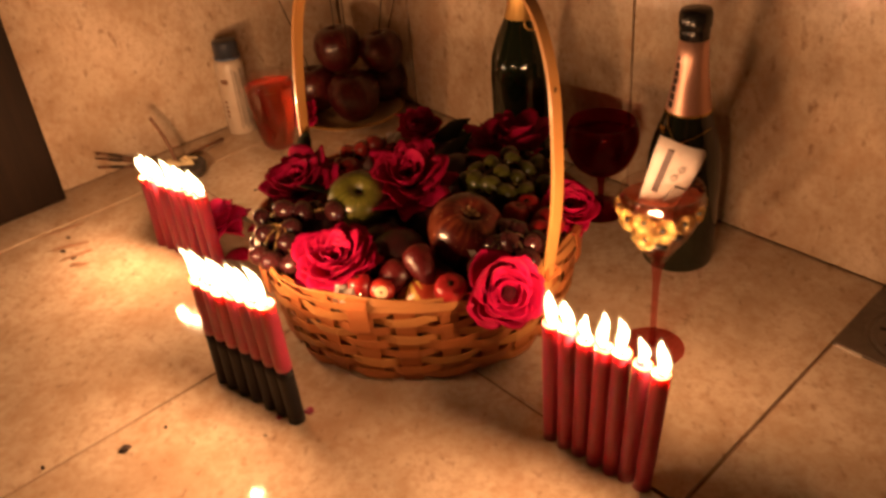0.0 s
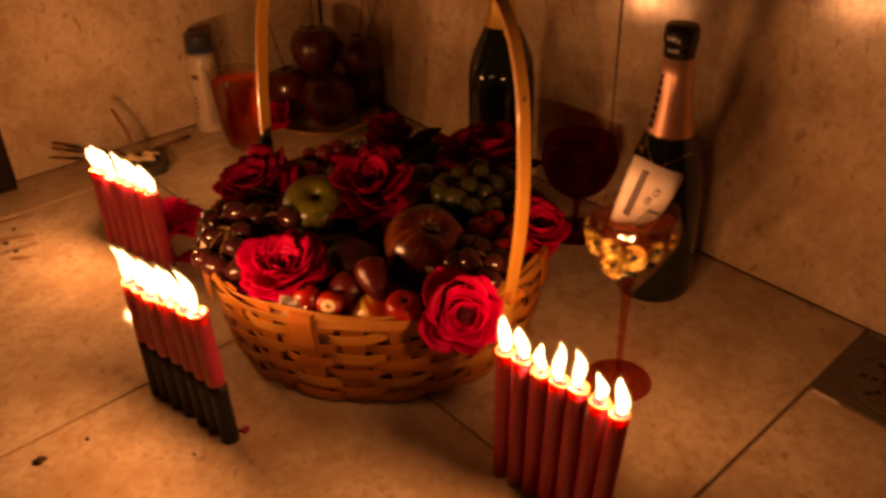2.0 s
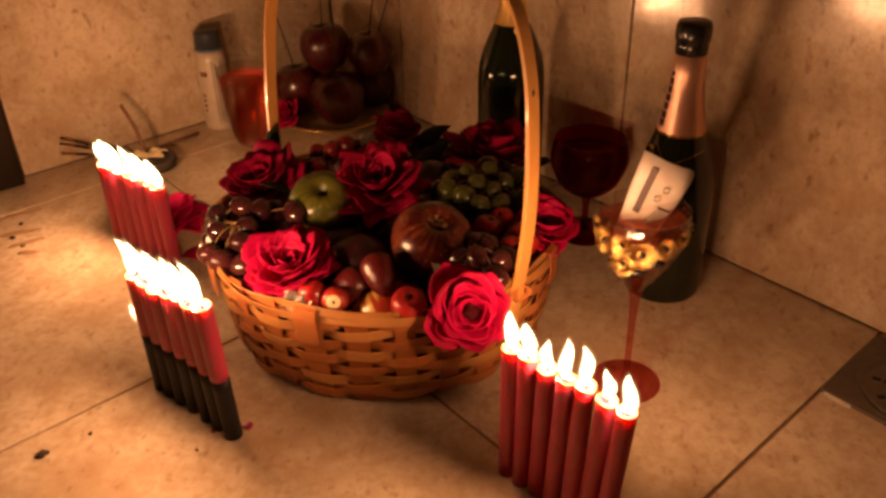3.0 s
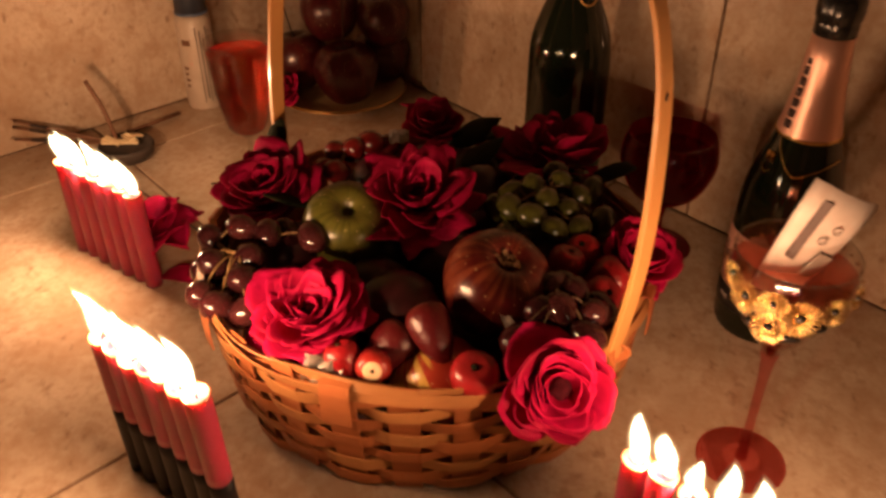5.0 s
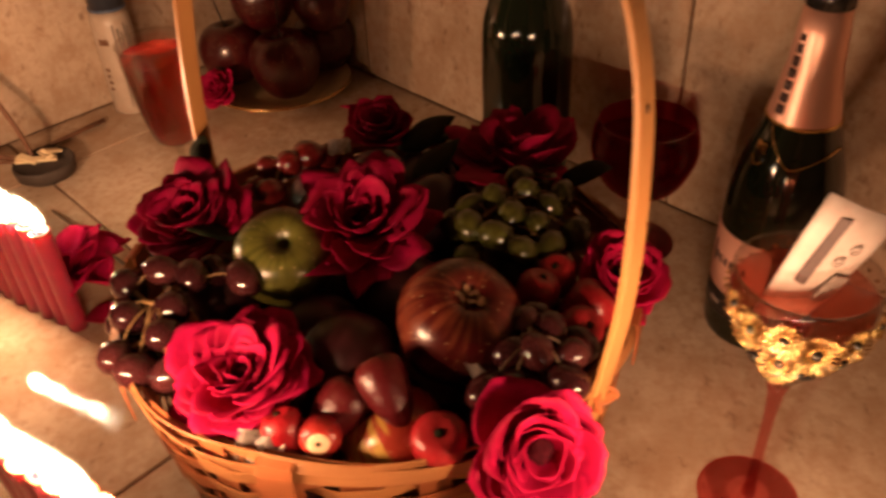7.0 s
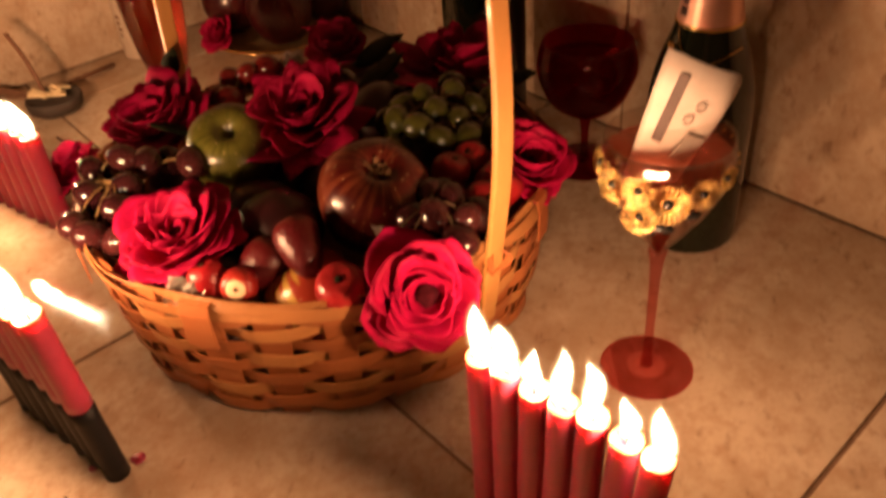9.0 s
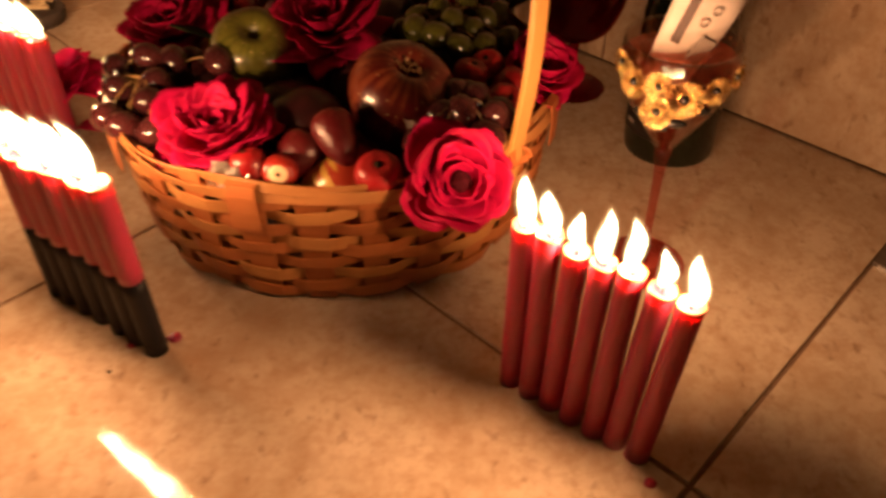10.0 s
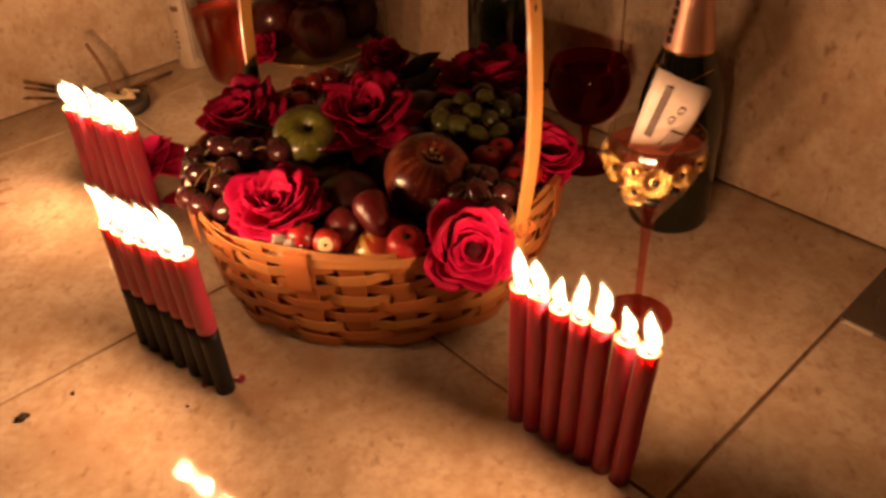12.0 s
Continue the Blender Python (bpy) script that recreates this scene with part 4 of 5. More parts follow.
for x, y, z, rx, ry, rz, ln in ((-0.213, 1.000, 0.150, 20, -55, 60, 0.030), (-0.046, 1.044, 0.138, 10, -22, 8, 0.060), (-0.030, 1.070, 0.130, -14, -12, -15, 0.064),
                                (0.092, 0.985, 0.140, 12, -20, -30, 0.050), (-0.030, 0.985, 0.142, -10, -14, 40, 0.056), (-0.160, 0.925, 0.134, 8, -16, 200, 0.046)):
    leaf(pose(x, y, z, rx, ry, rz), ln, ln * 0.32, "dark green rose leaf")


def scrap(m, w, h, mat, label, seed):
    rng = random.Random(seed)
    bm = bmesh.new()
    g = [[bm.verts.new((w * (i / 6 - 0.5), h * (j / 5 - 0.5), 0.003 * math.sin(4.2 * i + j) + rng.uniform(-0.001, 0.001))) for i in range(7)] for j in range(6)]
    for j in range(5):
        for i in range(6):
            bm.faces.new((g[j][i], g[j][i + 1], g[j + 1][i + 1], g[j + 1][i]))
    bmesh.ops.solidify(bm, geom=bm.faces[:], thickness=0.0007)
    return tagged(part("paper_scrap", bm, mat, m=m, smooth=False), label, "paper")


scrap(facing(-0.114, 0.722, 0.119, -0.1, -0.75, 0.6), 0.030, 0.020, FOIL_PAPER, "crumpled silver wrapping paper under a rose", 3)
scrap(facing(-0.090, 1.003, 0.165, 0.1, -0.7, 0.7), 0.019, 0.013, WHITE_CARD, "pleated white paper scrap among the grapes", 4)


# ---- bottles ----
def bottle(x, y, profile, label, seg=48):
    b = empty("champagne_bottle", pose(x, y, 0), label, "bottle", "sparkling wine bottles")
    pts = curve_through([(p, 0, q) for p, q in profile], 60)
    part("glass_body", lathe([(0, 0.004)] + [(max(0.001, p.x), p.z) for p in pts] + [(0, pts[-1].z)], seg), BOTTLE_GLASS, b)
    return b


def wrapped(r0, r1, z0, z1, a0, a1, lift=0.0006, n=20):
    """A label or sleeve round a bottle, from one bearing to another."""
    bm = bmesh.new()
    full = abs(a1 - a0) > 359
    rows = []
    for i in range(n + (0 if full else 1)):
        a = radians(a0 + (a1 - a0) * i / n)
        rows.append([bm.verts.new(((r + d) * math.cos(a), (r + d) * math.sin(a), z)) for r, z, d in ((r0, z0, 0), (r0, z0, lift), (r1, z1, lift), (r1, z1, 0))])
    for a, b in list(zip(rows, rows[1:])) + ([(rows[-1], rows[0])] if full else []):
        for k in range(4):
            bm.faces.new((a[k], a[(k + 1) % 4], b[(k + 1) % 4], b[k]))
    return bm


champ = bottle(0.270, 0.956, [(0.040, 0.0), (0.0445, 0.004), (0.0450, 0.03), (0.0450, 0.08), (0.0447, 0.118), (0.0420, 0.145), (0.0360, 0.170), (0.0280, 0.193), (0.0220, 0.215), (0.0175, 0.245), (0.0150, 0.275), (0.0145, 0.298)],
               "dark champagne bottle with rose-gold neck foil and pink label")
foil = [(0.0262, 0.199), (0.0232, 0.213), (0.0190, 0.240), (0.0168, 0.262), (0.0160, 0.280)]
part("neck_foil", lathe([(r + 0.0008 + 0.0004 * math.sin(k * 9), z) for k, (r, z) in enumerate(foil)] + [(0.0150, 0.2805)], 40), ROSE_FOIL, champ, "rose-gold foil sleeve")
part("foil_edge", lathe([(0.0262, 0.1975), (0.0278, 0.1975), (0.0276, 0.2), (0.0264, 0.2)], 40, True), GOLD, champ, "gold line under the foil")
for line in (((-158, 0.196), (-140, 0.183), (-118, 0.171), (-96, 0.175), (-72, 0.180), (-45, 0.183)), ((-150, 0.176), (-158, 0.182), (-165, 0.176)), ((-168, 0.172), (-158, 0.167), (-150, 0.170))):
    pts = [Vector(((0.0285 + (0.193 - z) * 0.348 + 0.0006) * math.cos(radians(b)), (0.0285 + (0.193 - z) * 0.348 + 0.0006) * math.sin(radians(b)), z)) for b, z in line]
    part("collar_line", sweep(curve_through(pts, 24), 0.0006, 5), GOLD, champ, "gold printed collar line")
part("stopper", lathe([(0.0150, 0.280), (0.0168, 0.281), (0.0172, 0.290), (0.0168, 0.2925), (0.0182, 0.294), (0.0188, 0.300), (0.0186, 0.308), (0.0168, 0.3125), (0.0, 0.3135)], 36), BLACK_CAP, champ, "black stopper")
part("label", wrapped(0.0450, 0.0450, 0.048, 0.104, -205, -112), PINK_LABEL, champ, "pink paper label")
part("lower_label", wrapped(0.0450, 0.0450, 0.026, 0.046, -205, -112, 0.0005), BLACK_LABEL, champ, "black strip label")
for k, wdt in enumerate((5.2, 4.6, 4.8, 4.8, 5.0, 4.8)):   # writing on the label as plain bars
    part("print_bar", wrapped(0.0457, 0.0457, 0.0735, 0.0805, -178 + 8.0 * k, -178 + 8.0 * k + wdt, 0.0004, 4), INK, champ)
part("print_bar", wrapped(0.0457, 0.0457, 0.067, 0.089, -184, -180.5, 0.0004, 3), INK, champ)
part("print_bar", wrapped(0.0457, 0.0457, 0.034, 0.038, -172, -158, 0.0004, 4), GREY_INK, champ)
for k in range(8):   # the row of characters up the neck as bars
    z0 = 0.206 + 0.0088 * k
    r0 = 0.0262 - (z0 - 0.199) * 0.155 + 0.0010
    part("neck_bar", wrapped(r0, r0 - 0.001, z0, z0 + 0.0066, -163, -148, 0.0006, 4), INK, champ)
for k in range(2):
    part("seal", wrapped(0.0345, 0.0330, 0.176 + 0.0001 * k, 0.184, -166 + 9 * k, -160 + 9 * k, 0.0007, 3), GOLD, champ, "small gold seal")

champ.scale = (1, 1, 1.035)
dark = bottle(0.0796, 1.174, [(0.038, 0.0), (0.0425, 0.004), (0.0430, 0.04), (0.0430, 0.12), (0.0428, 0.175), (0.0400, 0.200), (0.0320, 0.224), (0.0230, 0.245), (0.0165, 0.265), (0.0145, 0.300), (0.0150, 0.318)],
              "dark green sparkling wine bottle with gold neck foil")
part("neck_foil", lathe([(0.0222, 0.247), (0.0180, 0.262), (0.0160, 0.280), (0.0156, 0.300), (0.0165, 0.312), (0.0160, 0.322), (0.0, 0.324)], 36), GOLD_FOIL, dark, "crinkled gold foil")
ring = [Vector((0.0085 * math.cos(a), 0, 0.0085 * math.sin(a))) for a in [2 * math.pi * k / 24 for k in range(25)]]
part("pull_ring", sweep(ring, 0.0012, 6), GOLD_FOIL, dark, "torn foil curl", pose(0.012, -0.022, 0.244, -20, 0, 20))
dark.scale = (1.05, 1.05, 1.05)


# ---- glasses ----
glass = empty("wine_glass", pose(0.210, 0.768, 0), "wine glass on a red stem with gold flowers round its bowl", "wine glass")
bowl = [(0.004, 0.112), (0.010, 0.121), (0.0205, 0.137), (0.0325, 0.157), (0.0405, 0.176), (0.0428, 0.190), (0.0412, 0.204)]
bo = curve_through([(p, 0, q) for p, q in bowl], 24)
part("bowl", lathe([(p.x, p.z) for p in bo] + [(p.x - 0.0012, p.z + 0.0003) for p in reversed(bo)], 48), CLEAR, glass, "clear bowl")
part("rim", sweep([Vector((0.0412 * math.cos(a), 0.0412 * math.sin(a), 0.2042)) for a in [2 * math.pi * k / 48 for k in range(49)]], 0.0008, 6), CLEAR, glass, "rolled rim")
li = [p for p in bo if p.z < 0.192]
part("drink", lathe([(0, li[0].z + 0.002)] + [(p.x - 0.0016, p.z + 0.001) for p in li] + [(0, li[-1].z + 0.001)], 48), PINK_DRINK, glass, "pink sparkling drink")
part("stem", lathe([(0.0, 0.004), (0.0050, 0.004), (0.0038, 0.014), (0.0034, 0.045), (0.0038, 0.085), (0.0052, 0.106), (0.0070, 0.114), (0.0, 0.116)], 20), RED_GLASS, glass, "red stem")
part("foot", lathe([(0.0, 0.0), (0.034, 0.0), (0.0355, 0.0012), (0.034, 0.0024), (0.016, 0.0036), (0.006, 0.006), (0.0, 0.007)], 48), RED_GLASS, glass, "red round foot")


def bowl_r(z):
    return min(bo, key=lambda p: abs(p.z - z)).x


def gold_flower(parent, bearing, z, rb, size, petals):
    """A pierced metal daisy: a ring of wire loops round a dark bead."""
    a = radians(bearing)
    out = Vector((math.cos(a), math.sin(a), 0.12)).normalized()
    m = Matrix.Translation((rb * math.cos(a), rb * math.sin(a), z)) @ out.to_track_quat("Z", "Y").to_matrix().to_4x4()
    bm = bmesh.new()
    for k in range(petals):
        t = 2 * math.pi * k / petals
        c, s = math.cos(t), math.sin(t)
        loop = []
        for q in range(9):
            f = q / 8 * 2 * math.pi
            rr, ww = size * (0.66 - 0.34 * math.cos(f)), size * 0.115 * math.sin(f)
            loop.append(Vector((rr * c - ww * s, rr * s + ww * c, 0.0012 + 0.0015 * math.sin(f / 2))))
        sweep(loop, 0.00045, 5, bm)
    f = part("gold_flower", bm, GOLD, parent, "pierced gold flower", m)
    part("bead", lathe([(0, 0.0042), (size * 0.16, 0.0036), (size * 0.24, 0.0018), (size * 0.25, 0.0), (0, 0)], 14), BLACK_CAP, f, "dark bead")
    part("bead_ring", sweep([Vector((size * 0.30 * math.cos(q), size * 0.30 * math.sin(q), 0.001)) for q in [2 * math.pi * k / 18 for k in range(19)]], 0.0007, 5), GOLD, f)


for bearing, z, size, n in ((-97, 0.180, 0.0138, 20), (-121, 0.187, 0.0108, 15), (-121, 0.165, 0.0122, 18), (-70, 0.186, 0.0104, 15), (-146, 0.184, 0.0118, 16), (-165, 0.193, 0.0088, 12), (-48, 0.192, 0.0080, 12)):
    gold_flower(glass, bearing, z, bowl_r(z) + 0.0012, size, n)
chain = [Vector((0.0437 * math.cos(radians(b)), 0.0437 * math.sin(radians(b)), 0.192 + 0.004 * math.sin(radians(b * 2)))) for b in range(-60, 215, 11)]
for p in chain:
    part("chain_bead", ball(0.0013, 0.0013, 0.0013, 1), GOLD, glass, m=Matrix.Translation(p))
for bearing, z, long in ((-142, 0.158, 0.0075), (-122, 0.148, 0.0085), (-100, 0.156, 0.0085), (-74, 0.168, 0.0065)):
    a = radians(bearing)
    r0 = bowl_r(z) + 0.0025
    part("dark_bead", ball(0.0026, long, 0.0036, 2, 0.15, bearing), BLACK_CAP, glass, "dark leaf-shaped bead", Matrix.Translation((r0 * math.cos(a), r0 * math.sin(a), z)) @ pose(0, 0, 0, 0, 0, bearing))

# a rolled white card stuck in the glass
card = empty("rolled_card", pose(0.200, 0.777, 0.172, 10, 14, 6), "rolled white printed card standing in the wine glass", "card")
bm = bmesh.new()
rows = []
for i in range(15):
    u = i / 14
    a = -0.95 + 2.5 * u
    x, y = 0.0275 * math.sin(a) * (1.0 if u < 0.75 else 1.0 - 0.3 * (u - 0.75)), -0.014 * math.cos(a)
    top = 0.098 - 0.016 * max(0, u - 0.15) - 0.34 * max(0, u - 0.66) ** 2
    rows.append([bm.verts.new((x * k, y * k, z)) for z, k in ((0.0, 0.8), (top * 0.35, 0.95), (top * 0.7, 1.08), (top, 1.15))])
for a, b in zip(rows, rows[1:]):
    for k in range(3):
        bm.faces.new((a[k], b[k], b[k + 1], a[k + 1]))
bmesh.ops.recalc_face_normals(bm, faces=bm.faces)
bmesh.ops.solidify(bm, geom=bm.faces[:], thickness=0.0008)
part("sheet", bm, WHITE_CARD, card)
part("dark_strip", box(-0.0032, -0.0010, -0.025, 0.0032, 0.0010, 0.025, 0.0008), INK, card, "dark printed strip", pose(-0.0115, -0.0150, 0.062, 0, 0, -30), smooth=False)
for q, zz in ((0.006, 0.066), (0.0015, 0.056)):
    part("printed_ring", sweep([Vector((0.003 * math.cos(t), 0, 0.003 * math.sin(t))) for t in [2 * math.pi * k / 16 for k in range(17)]], 0.0006, 4), GREY_INK, card, "grey printed ring", pose(q, -0.0162, zz))
part("grey_patch", box(-0.008, -0.0006, -0.010, 0.008, 0.0006, 0.010, 0.0005), GREY_INK, card, "grey patch on the card", pose(0.010, -0.0148, 0.034, 0, 20, 18), smooth=False)

goblet = empty("goblet", pose(0.184, 1.080, 0), "dark ruby glass goblet with a wide bowl", "goblet")
gp = curve_through([(p, 0, q) for p, q in ((0.004, 0.058), (0.020, 0.062), (0.036, 0.074), (0.0455, 0.092), (0.0505, 0.110), (0.0485, 0.128), (0.0450, 0.139))], 22)
part("bowl", lathe([(p.x, p.z) for p in gp] + [(p.x - 0.0018, p.z) for p in reversed(gp)], 48), RUBY, goblet, "ruby bowl")
part("drink", lathe([(0, 0.063)] + [(p.x - 0.003, p.z + 0.001) for p in gp if p.z < 0.118] + [(0, 0.119)], 40), RUBY, goblet, "dark red drink")
part("stem", lathe([(0, 0.004), (0.006, 0.004), (0.004, 0.016), (0.0042, 0.04), (0.007, 0.057), (0, 0.060)], 18), RUBY, goblet, "short stem")
part("foot", lathe([(0, 0), (0.038, 0), (0.039, 0.0015), (0.036, 0.003), (0.010, 0.005), (0, 0.006)], 40), RUBY, goblet, "round foot")

flute = empty("champagne_flute", pose(-0.306, 1.214, 0), "clear flute filled with a red-orange drink", "flute glass")
fp = curve_through([(p, 0, q) for p, q in ((0.004, 0.060), (0.018, 0.0625), (0.0255, 0.073), (0.0315, 0.105), (0.0362, 0.145), (0.0388, 0.178))], 24)
part("bowl", lathe([(p.x, p.z) for p in fp] + [(p.x - 0.0012, p.z) for p in reversed(fp)], 44), CLEAR, flute, "clear bowl")
part("drink", lathe([(0, 0.064)] + [(p.x - 0.0017, p.z + 0.001) for p in fp if p.z < 0.168] + [(0, 0.169)], 40), AMBER_DRINK, flute, "red-orange drink")
part("rim", sweep([Vector((0.0388 * math.cos(a), 0.0388 * math.sin(a), 0.1785)) for a in [2 * math.pi * k / 44 for k in range(45)]], 0.0008, 6), CLEAR, flute)
part("stem", lathe([(0, 0.004), (0.005, 0.004), (0.0036, 0.015), (0.0036, 0.045), (0.0048, 0.058), (0, 0.062)], 18), CLEAR, flute, "clear stem")
part("foot", lathe([(0, 0), (0.031, 0), (0.0318, 0.0012), (0.030, 0.0024), (0.008, 0.005), (0, 0.006)], 40), CLEAR, flute, "clear foot")


# ---- by the left wall ----
tube = empty("plastic_bottle", pose(-0.436, 1.428, 0), "narrow milky plastic bottle with a dark blue cap", "bottle")
part("body", lathe([(0, 0), (0.0240, 0), (0.0255, 0.002), (0.0255, 0.06), (0.0250, 0.122), (0.0240, 0.134), (0.019, 0.139), (0, 0.140)], 36), TUBE_WHITE, tube)
part("cap", lathe([(0.0200, 0.1385), (0.0225, 0.139), (0.0228, 0.143), (0.0218, 0.1435), (0.0218, 0.168), (0.0205, 0.1705), (0, 0.171)], 36), BLUE_CAP, tube, "dark blue cap")
part("cap_ring", lathe([(0.0225, 0.1392), (0.0236, 0.1396), (0.0236, 0.1428), (0.0225, 0.1432)], 36, True), BLUE_RING, tube, "light blue ring under the cap")
part("mark", wrapped(0.0256, 0.0255, 0.098, 0.106, -120, -90, 0.0004, 6), CIGAR, tube, "brown printed mark")
for k in range(4):
    part("mark", wrapped(0.0257, 0.0257, 0.035 + 0.009 * k, 0.039 + 0.009 * k, -125, -112 + 3 * (k % 2), 0.0004, 4), CIGAR, tube)
for k in range(5):   # grey printed stripes running up the body
    part("stripe", wrapped(0.0257, 0.0252, 0.012 + 0.006 * (k % 2), 0.124 - 0.005 * (k % 3), -70 + 11 * k, -66 + 11 * k + 2 * (k % 2), 0.0004, 3), STRIPE_GREY, tube, "grey printed stripe")

dish = empty("incense_dish", pose(-0.487, 1.250, 0), "small round dark dish with a cream knot and brown sticks", "dish")
part("cup", lathe([(0, 0), (0.026, 0), (0.034, 0.006), (0.036, 0.018), (0.0345, 0.021), (0.032, 0.018), (0.028, 0.010), (0, 0.009)], 36), DISH_DARK, dish, "dark shallow cup")
for x, y, z, tilt, turn, length in ((-0.006, -0.003, 0.024, 8, 22, 0.046), (0.004, 0.003, 0.028, -10, -48, 0.036), (0.012, 0.005, 0.031, 25, 70, 0.026), (-0.014, -0.006, 0.027, 14, -12, 0.024)):
    part("cream_strip", box(-length / 2, -0.0048, -0.0018, length / 2, 0.0048, 0.0018, 0.0012), RIBBON, dish, "folded cream strip", pose(x, y, z, 6, tilt, turn), smooth=False)
for tip in ((-0.046, 0.022, 0.098), (-0.140, -0.008, 0.052), (-0.146, -0.004, 0.041), (-0.138, -0.020, 0.032)):
    run = curve_through([(-0.012, 0.004, 0.018), (tip[0] * 0.55, tip[1] * 0.55, 0.018 + (tip[2] - 0.018) * 0.55), tip], 12)
    stick = part("stick", sweep(run, 0.0020 if tip[0] < -0.1 else 0.0029, 8), CIGAR, dish, "thin brown stick")
    part("burnt_tip", sweep(run[8 if tip[0] < -0.1 else 11:], lambda q: 0.0024 - 0.0008 * q, 8), SOOT, stick, "black burnt end")
tagged(part("loose_stick", sweep([Vector(p) for p in ((-0.530, 1.292, 0.004), (-0.488, 1.347, 0.004), (-0.462, 1.382, 0.004))], 0.0032, 8), CIGAR), "thin brown stick lying on the tiles by the wall", "stick")

plate = empty("plate", pose(-0.236, 1.462, 0), "round gold-rimmed plate holding dark apples", "plate")
part("dish", lathe([(0, 0.004), (0.055, 0.004), (0.058, 0.0), (0.062, 0.0), (0.075, 0.009), (0.098, 0.016), (0.100, 0.018), (0.097, 0.019), (0.074, 0.012), (0.060, 0.007), (0, 0.007)], 64), PLATE, plate)
part("rim", lathe([(0.0965, 0.0188), (0.0985, 0.0205), (0.1005, 0.0188), (0.0990, 0.0168)], 64, True), GOLD, plate, "thin gold rim")
for x, y, z, r, tip in ((-0.220, 1.432, 0.052, 0.047, (0.0, 0.004, 0.185)), (-0.300, 1.478, 0.052, 0.045, (-0.05, 0.03, 0.17)), (-0.178, 1.512, 0.050, 0.042, (0.055, -0.02, 0.20)), (-0.248, 1.480, 0.126, 0.043, (0.0, 0.0, 0.13)), (-0.168, 1.474, 0.118, 0.039, (0.02, 0.0, 0.15))):
    ap = apple(x, y, z, r, DARK_APPLE, "dark red apple on the plate with an incense stick", (6, -5, 300 * x), "apples on the plate", False)
    inv = ap.matrix_basis.inverted().to_3x3()
    part("incense_stick", sweep([Vector((0, 0, 0.02)), inv @ (Vector((0, 0, 0.03)).lerp(Vector(tip), 0.5)), inv @ Vector(tip)], 0.0011, 6), SOOT, ap, "thin burnt incense stick")
rose(facing(-0.308, 1.408, 0.030, -0.2, -0.6, 0.75), "small red rose on the plate's edge", ROSE, 0.6, 0.95, 18)


# ---- on the floor ----
def broad_petal(length, width, cup, seed):
    """A broad rose petal lying along x, drawn out to a point, its sides cupped and its edge wavy."""
    rng = random.Random(seed)
    ph = rng.uniform(0, 6)
    bm = bmesh.new()
    rows = []
    for i in range(11):
        f = i / 10
        w = width * (math.sin(math.pi * min(1, 0.10 + 0.90 * f) ** 1.15) ** 0.75 if f < 1 else 0.0) + 0.0006
        rows.append([bm.verts.new((length * (f + 0.05 * math.sin(3 * u + ph) * f), u * w, cup * u * u * w + 0.16 * length * math.sin(2.2 * f) + 0.003 * math.sin(4 * u + 3 * f + ph) * f)) for u in (-1, -0.7, -0.35, 0, 0.35, 0.7, 1)])
    for a, b in zip(rows, rows[1:]):
        for k in range(6):
            bm.faces.new((a[k], a[k + 1], b[k + 1], b[k]))
    bmesh.ops.recalc_face_normals(bm, faces=bm.faces)
    bmesh.ops.solidify(bm, geom=bm.faces[:], thickness=0.0007)
    return bm


fallen = empty("fallen_rose", pose(-0.374, 1.030, 0.012), "collapsed red rose lying on the tiles behind candles", "rose", "red roses")
for k, (turn, rise, length, width) in enumerate([(38, 10, 0.064, 0.028), (8, 20, 0.060, 0.027), (-34, 10, 0.074, 0.027), (-62, 14, 0.072, 0.026), (62, 26, 0.056, 0.026), (-8, 42, 0.056, 0.027), (28, 50, 0.054, 0.026), (-48, 44, 0.058, 0.026)]):
    part("petal", broad_petal(length, width, 0.35, 61 + k), ROSE, fallen, m=pose(0, 0, 0.0008 * k, 0, -rise, turn))
part("calyx", ball(0.008, 0.008, 0.006, 2, 0.2, 4), LEAF, fallen, "green calyx", pose(-0.004, 0, 0))


def loose_petal(m, size, label):
    return tagged(part("loose_petal", broad_petal(0.034 * size, 0.014 * size, 0.25, 77), ROSE, m=m), label, "petal", "fallen petals")


loose_petal(pose(-0.345, 0.985, 0.003, 0, 0, -20), 1.2, "fallen red petal beside the candles")
loose_petal(pose(-0.330, 1.052, 0.003, 0, 0, 15), 0.9, "fallen red petal beside the candles")
stem_pts = curve_through([(-0.446, 1.162, 0.006), (-0.385, 1.094, 0.024), (-0.310, 1.010, 0.046), (-0.240, 0.931, 0.076)], 16)
tagged(part("twig", sweep(stem_pts, 0.0017, 7), STALK), "thin brown twig leaning on the basket", "twig")


def drip(x, y, r, seed, label):
    bm = lathe([(0, 0.0), (r, 0.0), (r * 1.02, 0.0006), (r * 0.8, 0.0018), (0, 0.0024)], 18)
    for v in bm.verts:
        k = 1 + 0.35 * noise.noise(Vector((v.co.x * 160, v.co.y * 160, seed)))
        v.co.x *= k
        v.co.y *= k
    return tagged(part("wax_drip", bm, RED_WAX, m=pose(x, y, 0)), label, "wax", "drops of red wax")


drip(0.176, 0.545, 0.0042, 1, "dried drop of red wax on the tiles")
drip(0.168, 0.568, 0.006, 2, "dried pool of red wax at a candle's foot")
drip(-0.166, 0.676, 0.0055, 3, "red wax splash behind the black candles")
drip(-0.196, 0.668, 0.004, 4, "red wax splash behind the black candles")


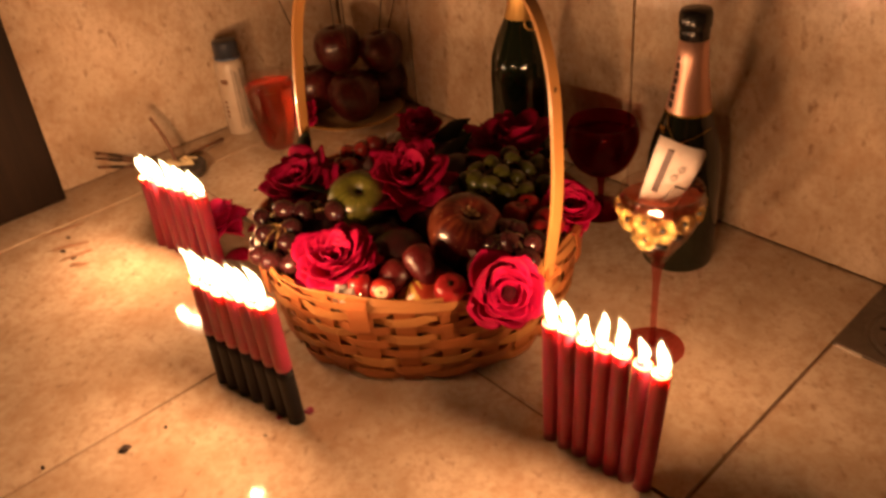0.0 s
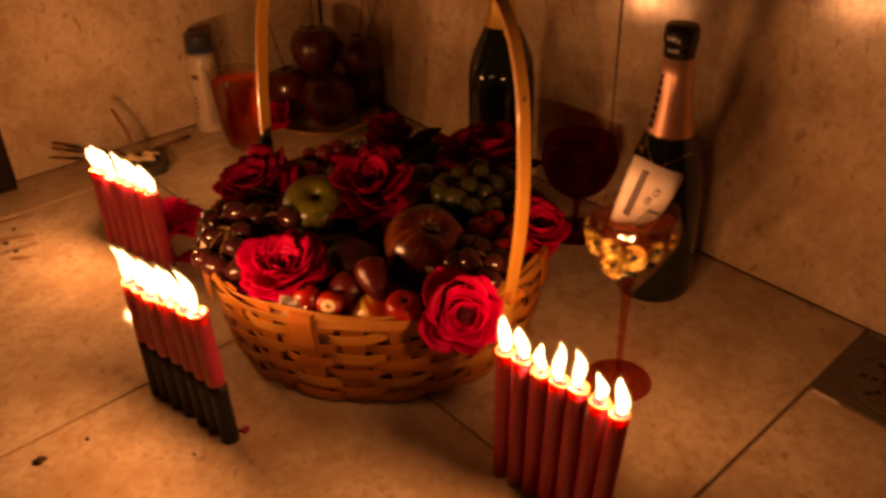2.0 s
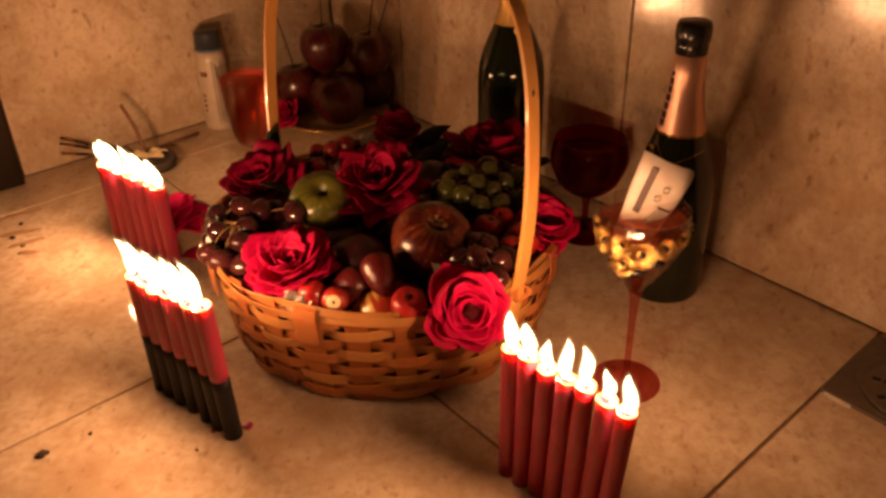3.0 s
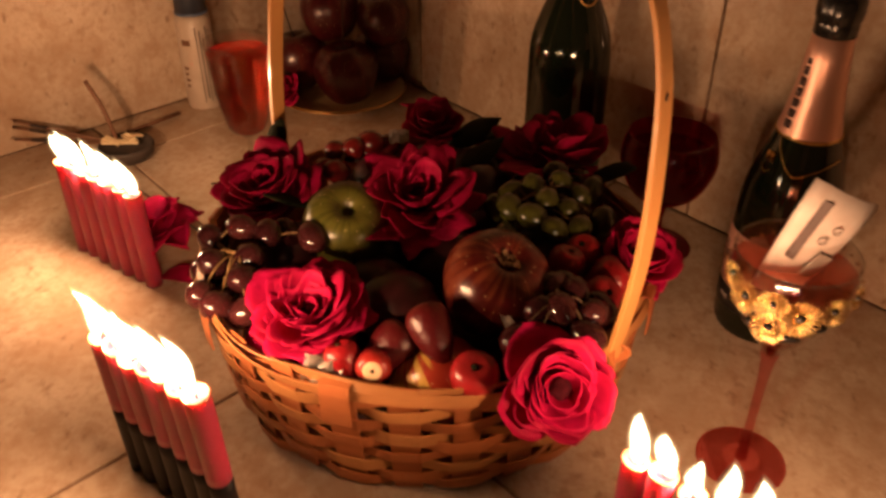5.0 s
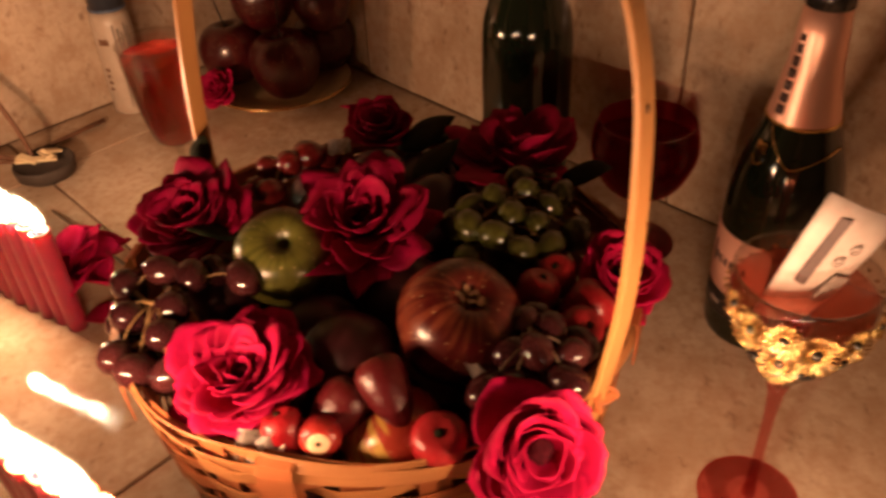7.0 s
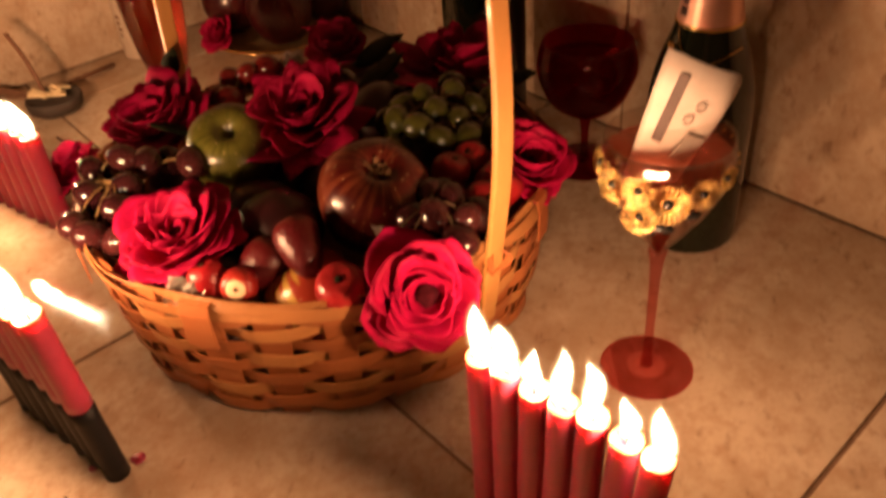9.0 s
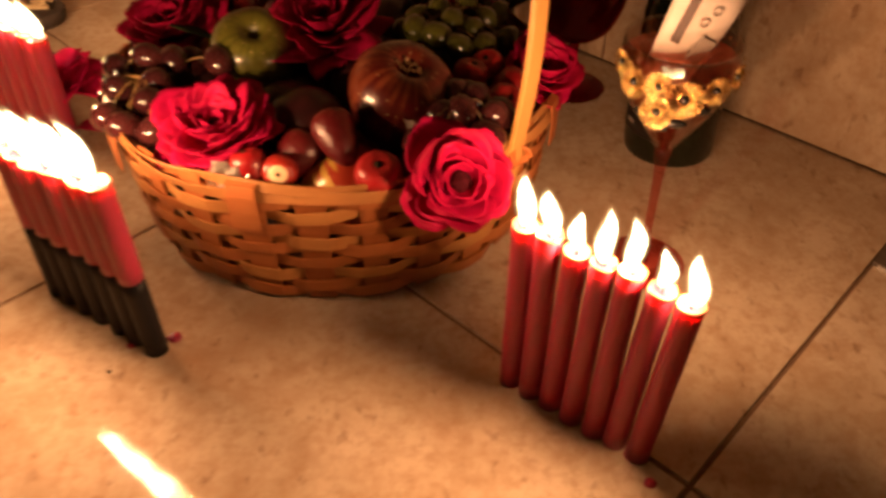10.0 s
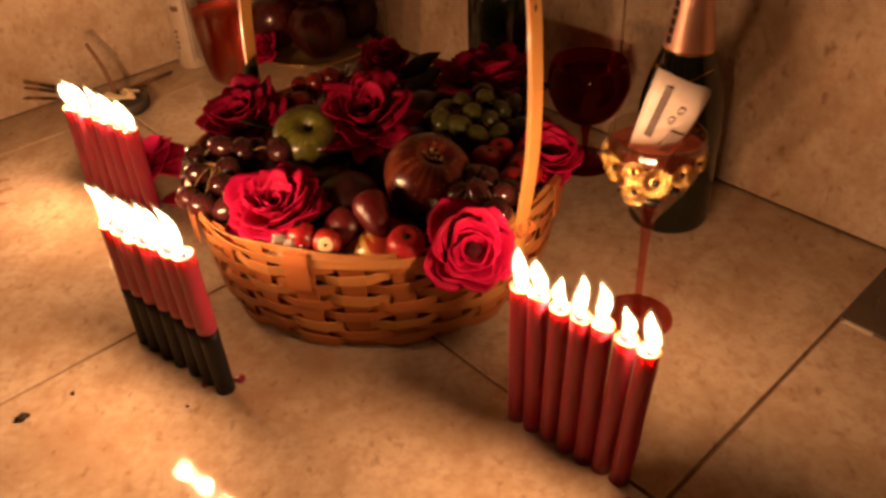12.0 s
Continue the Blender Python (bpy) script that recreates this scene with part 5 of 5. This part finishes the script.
def crumb(x, y, r, seed, label):
    return tagged(part("crumb", ball(r * 1.4, r, r * 0.6, 2, 0.5, seed), SOOT, m=pose(x, y, r * 0.4, 0, 0, 50 * seed)), label, "crumb", "crumbs on the tiles")


# a thin flat brown mark with an uneven outline
def smear(x, y, length, width, turn, seed, label):
    bm = lathe([(0, 0.0), (1.0, 0.0), (0.92, 0.0007), (0.5, 0.0010), (0, 0.0010)], 26)
    for v in bm.verts:
        k = 1 + 0.55 * noise.noise(Vector((v.co.x * 2.3, v.co.y * 2.3, seed * 3.7)))
        v.co.x *= length * k
        v.co.y *= width * k
    return tagged(part("smear", bm, FLOOR_MARK, m=pose(x, y, 0, 0, 0, turn)), label, "smear", "dried smears on the tiles")


for k, (x, y, ln, wd_, tn) in enumerate([(-0.600, 1.035, 0.030, 0.006, 25), (-0.575, 1.010, 0.022, 0.005, 40), (-0.560, 0.985, 0.014, 0.005, 10), (-0.630, 1.085, 0.034, 0.004, 35), (-0.300, 1.135, 0.012, 0.003, 60)]):
    smear(x, y, ln, wd_, tn, k + 1, "thin brown mark on the tiles")
crumb(-0.351, 0.623, 0.0045, 1, "black crumb of burnt wick on the tiles")
for k, (x, y, r) in enumerate([(-0.318, 0.655, 0.0018), (-0.205, 0.640, 0.0015), (-0.352, 1.185, 0.002), (-0.285, 1.15, 0.002), (-0.43, 0.60, 0.002), (-0.60, 1.02, 0.003), (-0.575, 1.00, 0.0025), (-0.61, 1.06, 0.0025), (0.19, 0.50, 0.0018)]):
    crumb(x, y, r, k + 2, "small dark crumb on the tiles")
saucer = empty("saucer", pose(0.548, 0.600, 0), "pale-rimmed brown glazed saucer on the tiles", "saucer")
part("dish", lathe([(0, 0.003), (0.035, 0.003), (0.040, 0), (0.044, 0), (0.066, 0.014), (0.0675, 0.016), (0.064, 0.0165), (0.042, 0.006), (0, 0.006)], 48), SAUCER_IN, saucer)
part("rim", lathe([(0.064, 0.0163), (0.066, 0.0185), (0.0685, 0.0163), (0.0665, 0.0145)], 48, True), SAUCER, saucer, "pale rim")


# ---- tiles, piece by piece ----
GAP = 0.0035


def tile(name, mat, parent, corners, up):
    return part(name, slab(corners, up, 0.0012), mat, parent, smooth=False)


A_LINES = [-0.004, 0.111, 0.607, 1.103, 1.599, 2.095, 2.591]
B_LINES = [-0.004, 0.443, 0.939, 1.435, 1.931, 2.427, 2.9]
for a0, a1 in zip(A_LINES, A_LINES[1:]):
    for b0, b1 in zip(B_LINES, B_LINES[1:]):
        g = GAP / 2
        z = -0.012
        tile("floor_tile", FLOOR_TILE, floor, [room(a0 + g, b0 + g, z), room(a1 - g, b0 + g, z), room(a1 - g, b1 - g, z), room(a0 + g, b1 - g, z)], Vector((0, 0, 0.012)))
W_LINES = [0.0, 0.220, 0.7165, 1.2125, 1.7085, 2.2045, 2.59]
Z_LINES = [0.001, 0.60, 1.20, 1.80, 2.40]
for a0, a1 in zip(W_LINES, W_LINES[1:]):
    for z0, z1 in zip(Z_LINES, Z_LINES[1:]):
        g = GAP / 2
        tile("wall_tile", WALL_TILE, wall_right, [room(a0 + g, 0.0, z0 + g), room(a1 - g, 0.0, z0 + g), room(a1 - g, -0.02, z0 + g), room(a0 + g, -0.02, z0 + g)], Vector((0, 0, z1 - z0 - GAP)))
L_LINES = [0.004, 0.611]
for b0, b1 in zip(L_LINES, L_LINES[1:]):
    for z0, z1 in zip(Z_LINES, Z_LINES[1:]):
        g = 0.0007
        tile("wall_tile", WALL_TILE, wall_left, [room(0.0, b0 + g, z0 + g), room(0.0, b1 - g, z0 + g), room(-0.02, b1 - g, z0 + g), room(-0.02, b0 + g, z0 + g)], Vector((0, 0, z1 - z0 - GAP)))
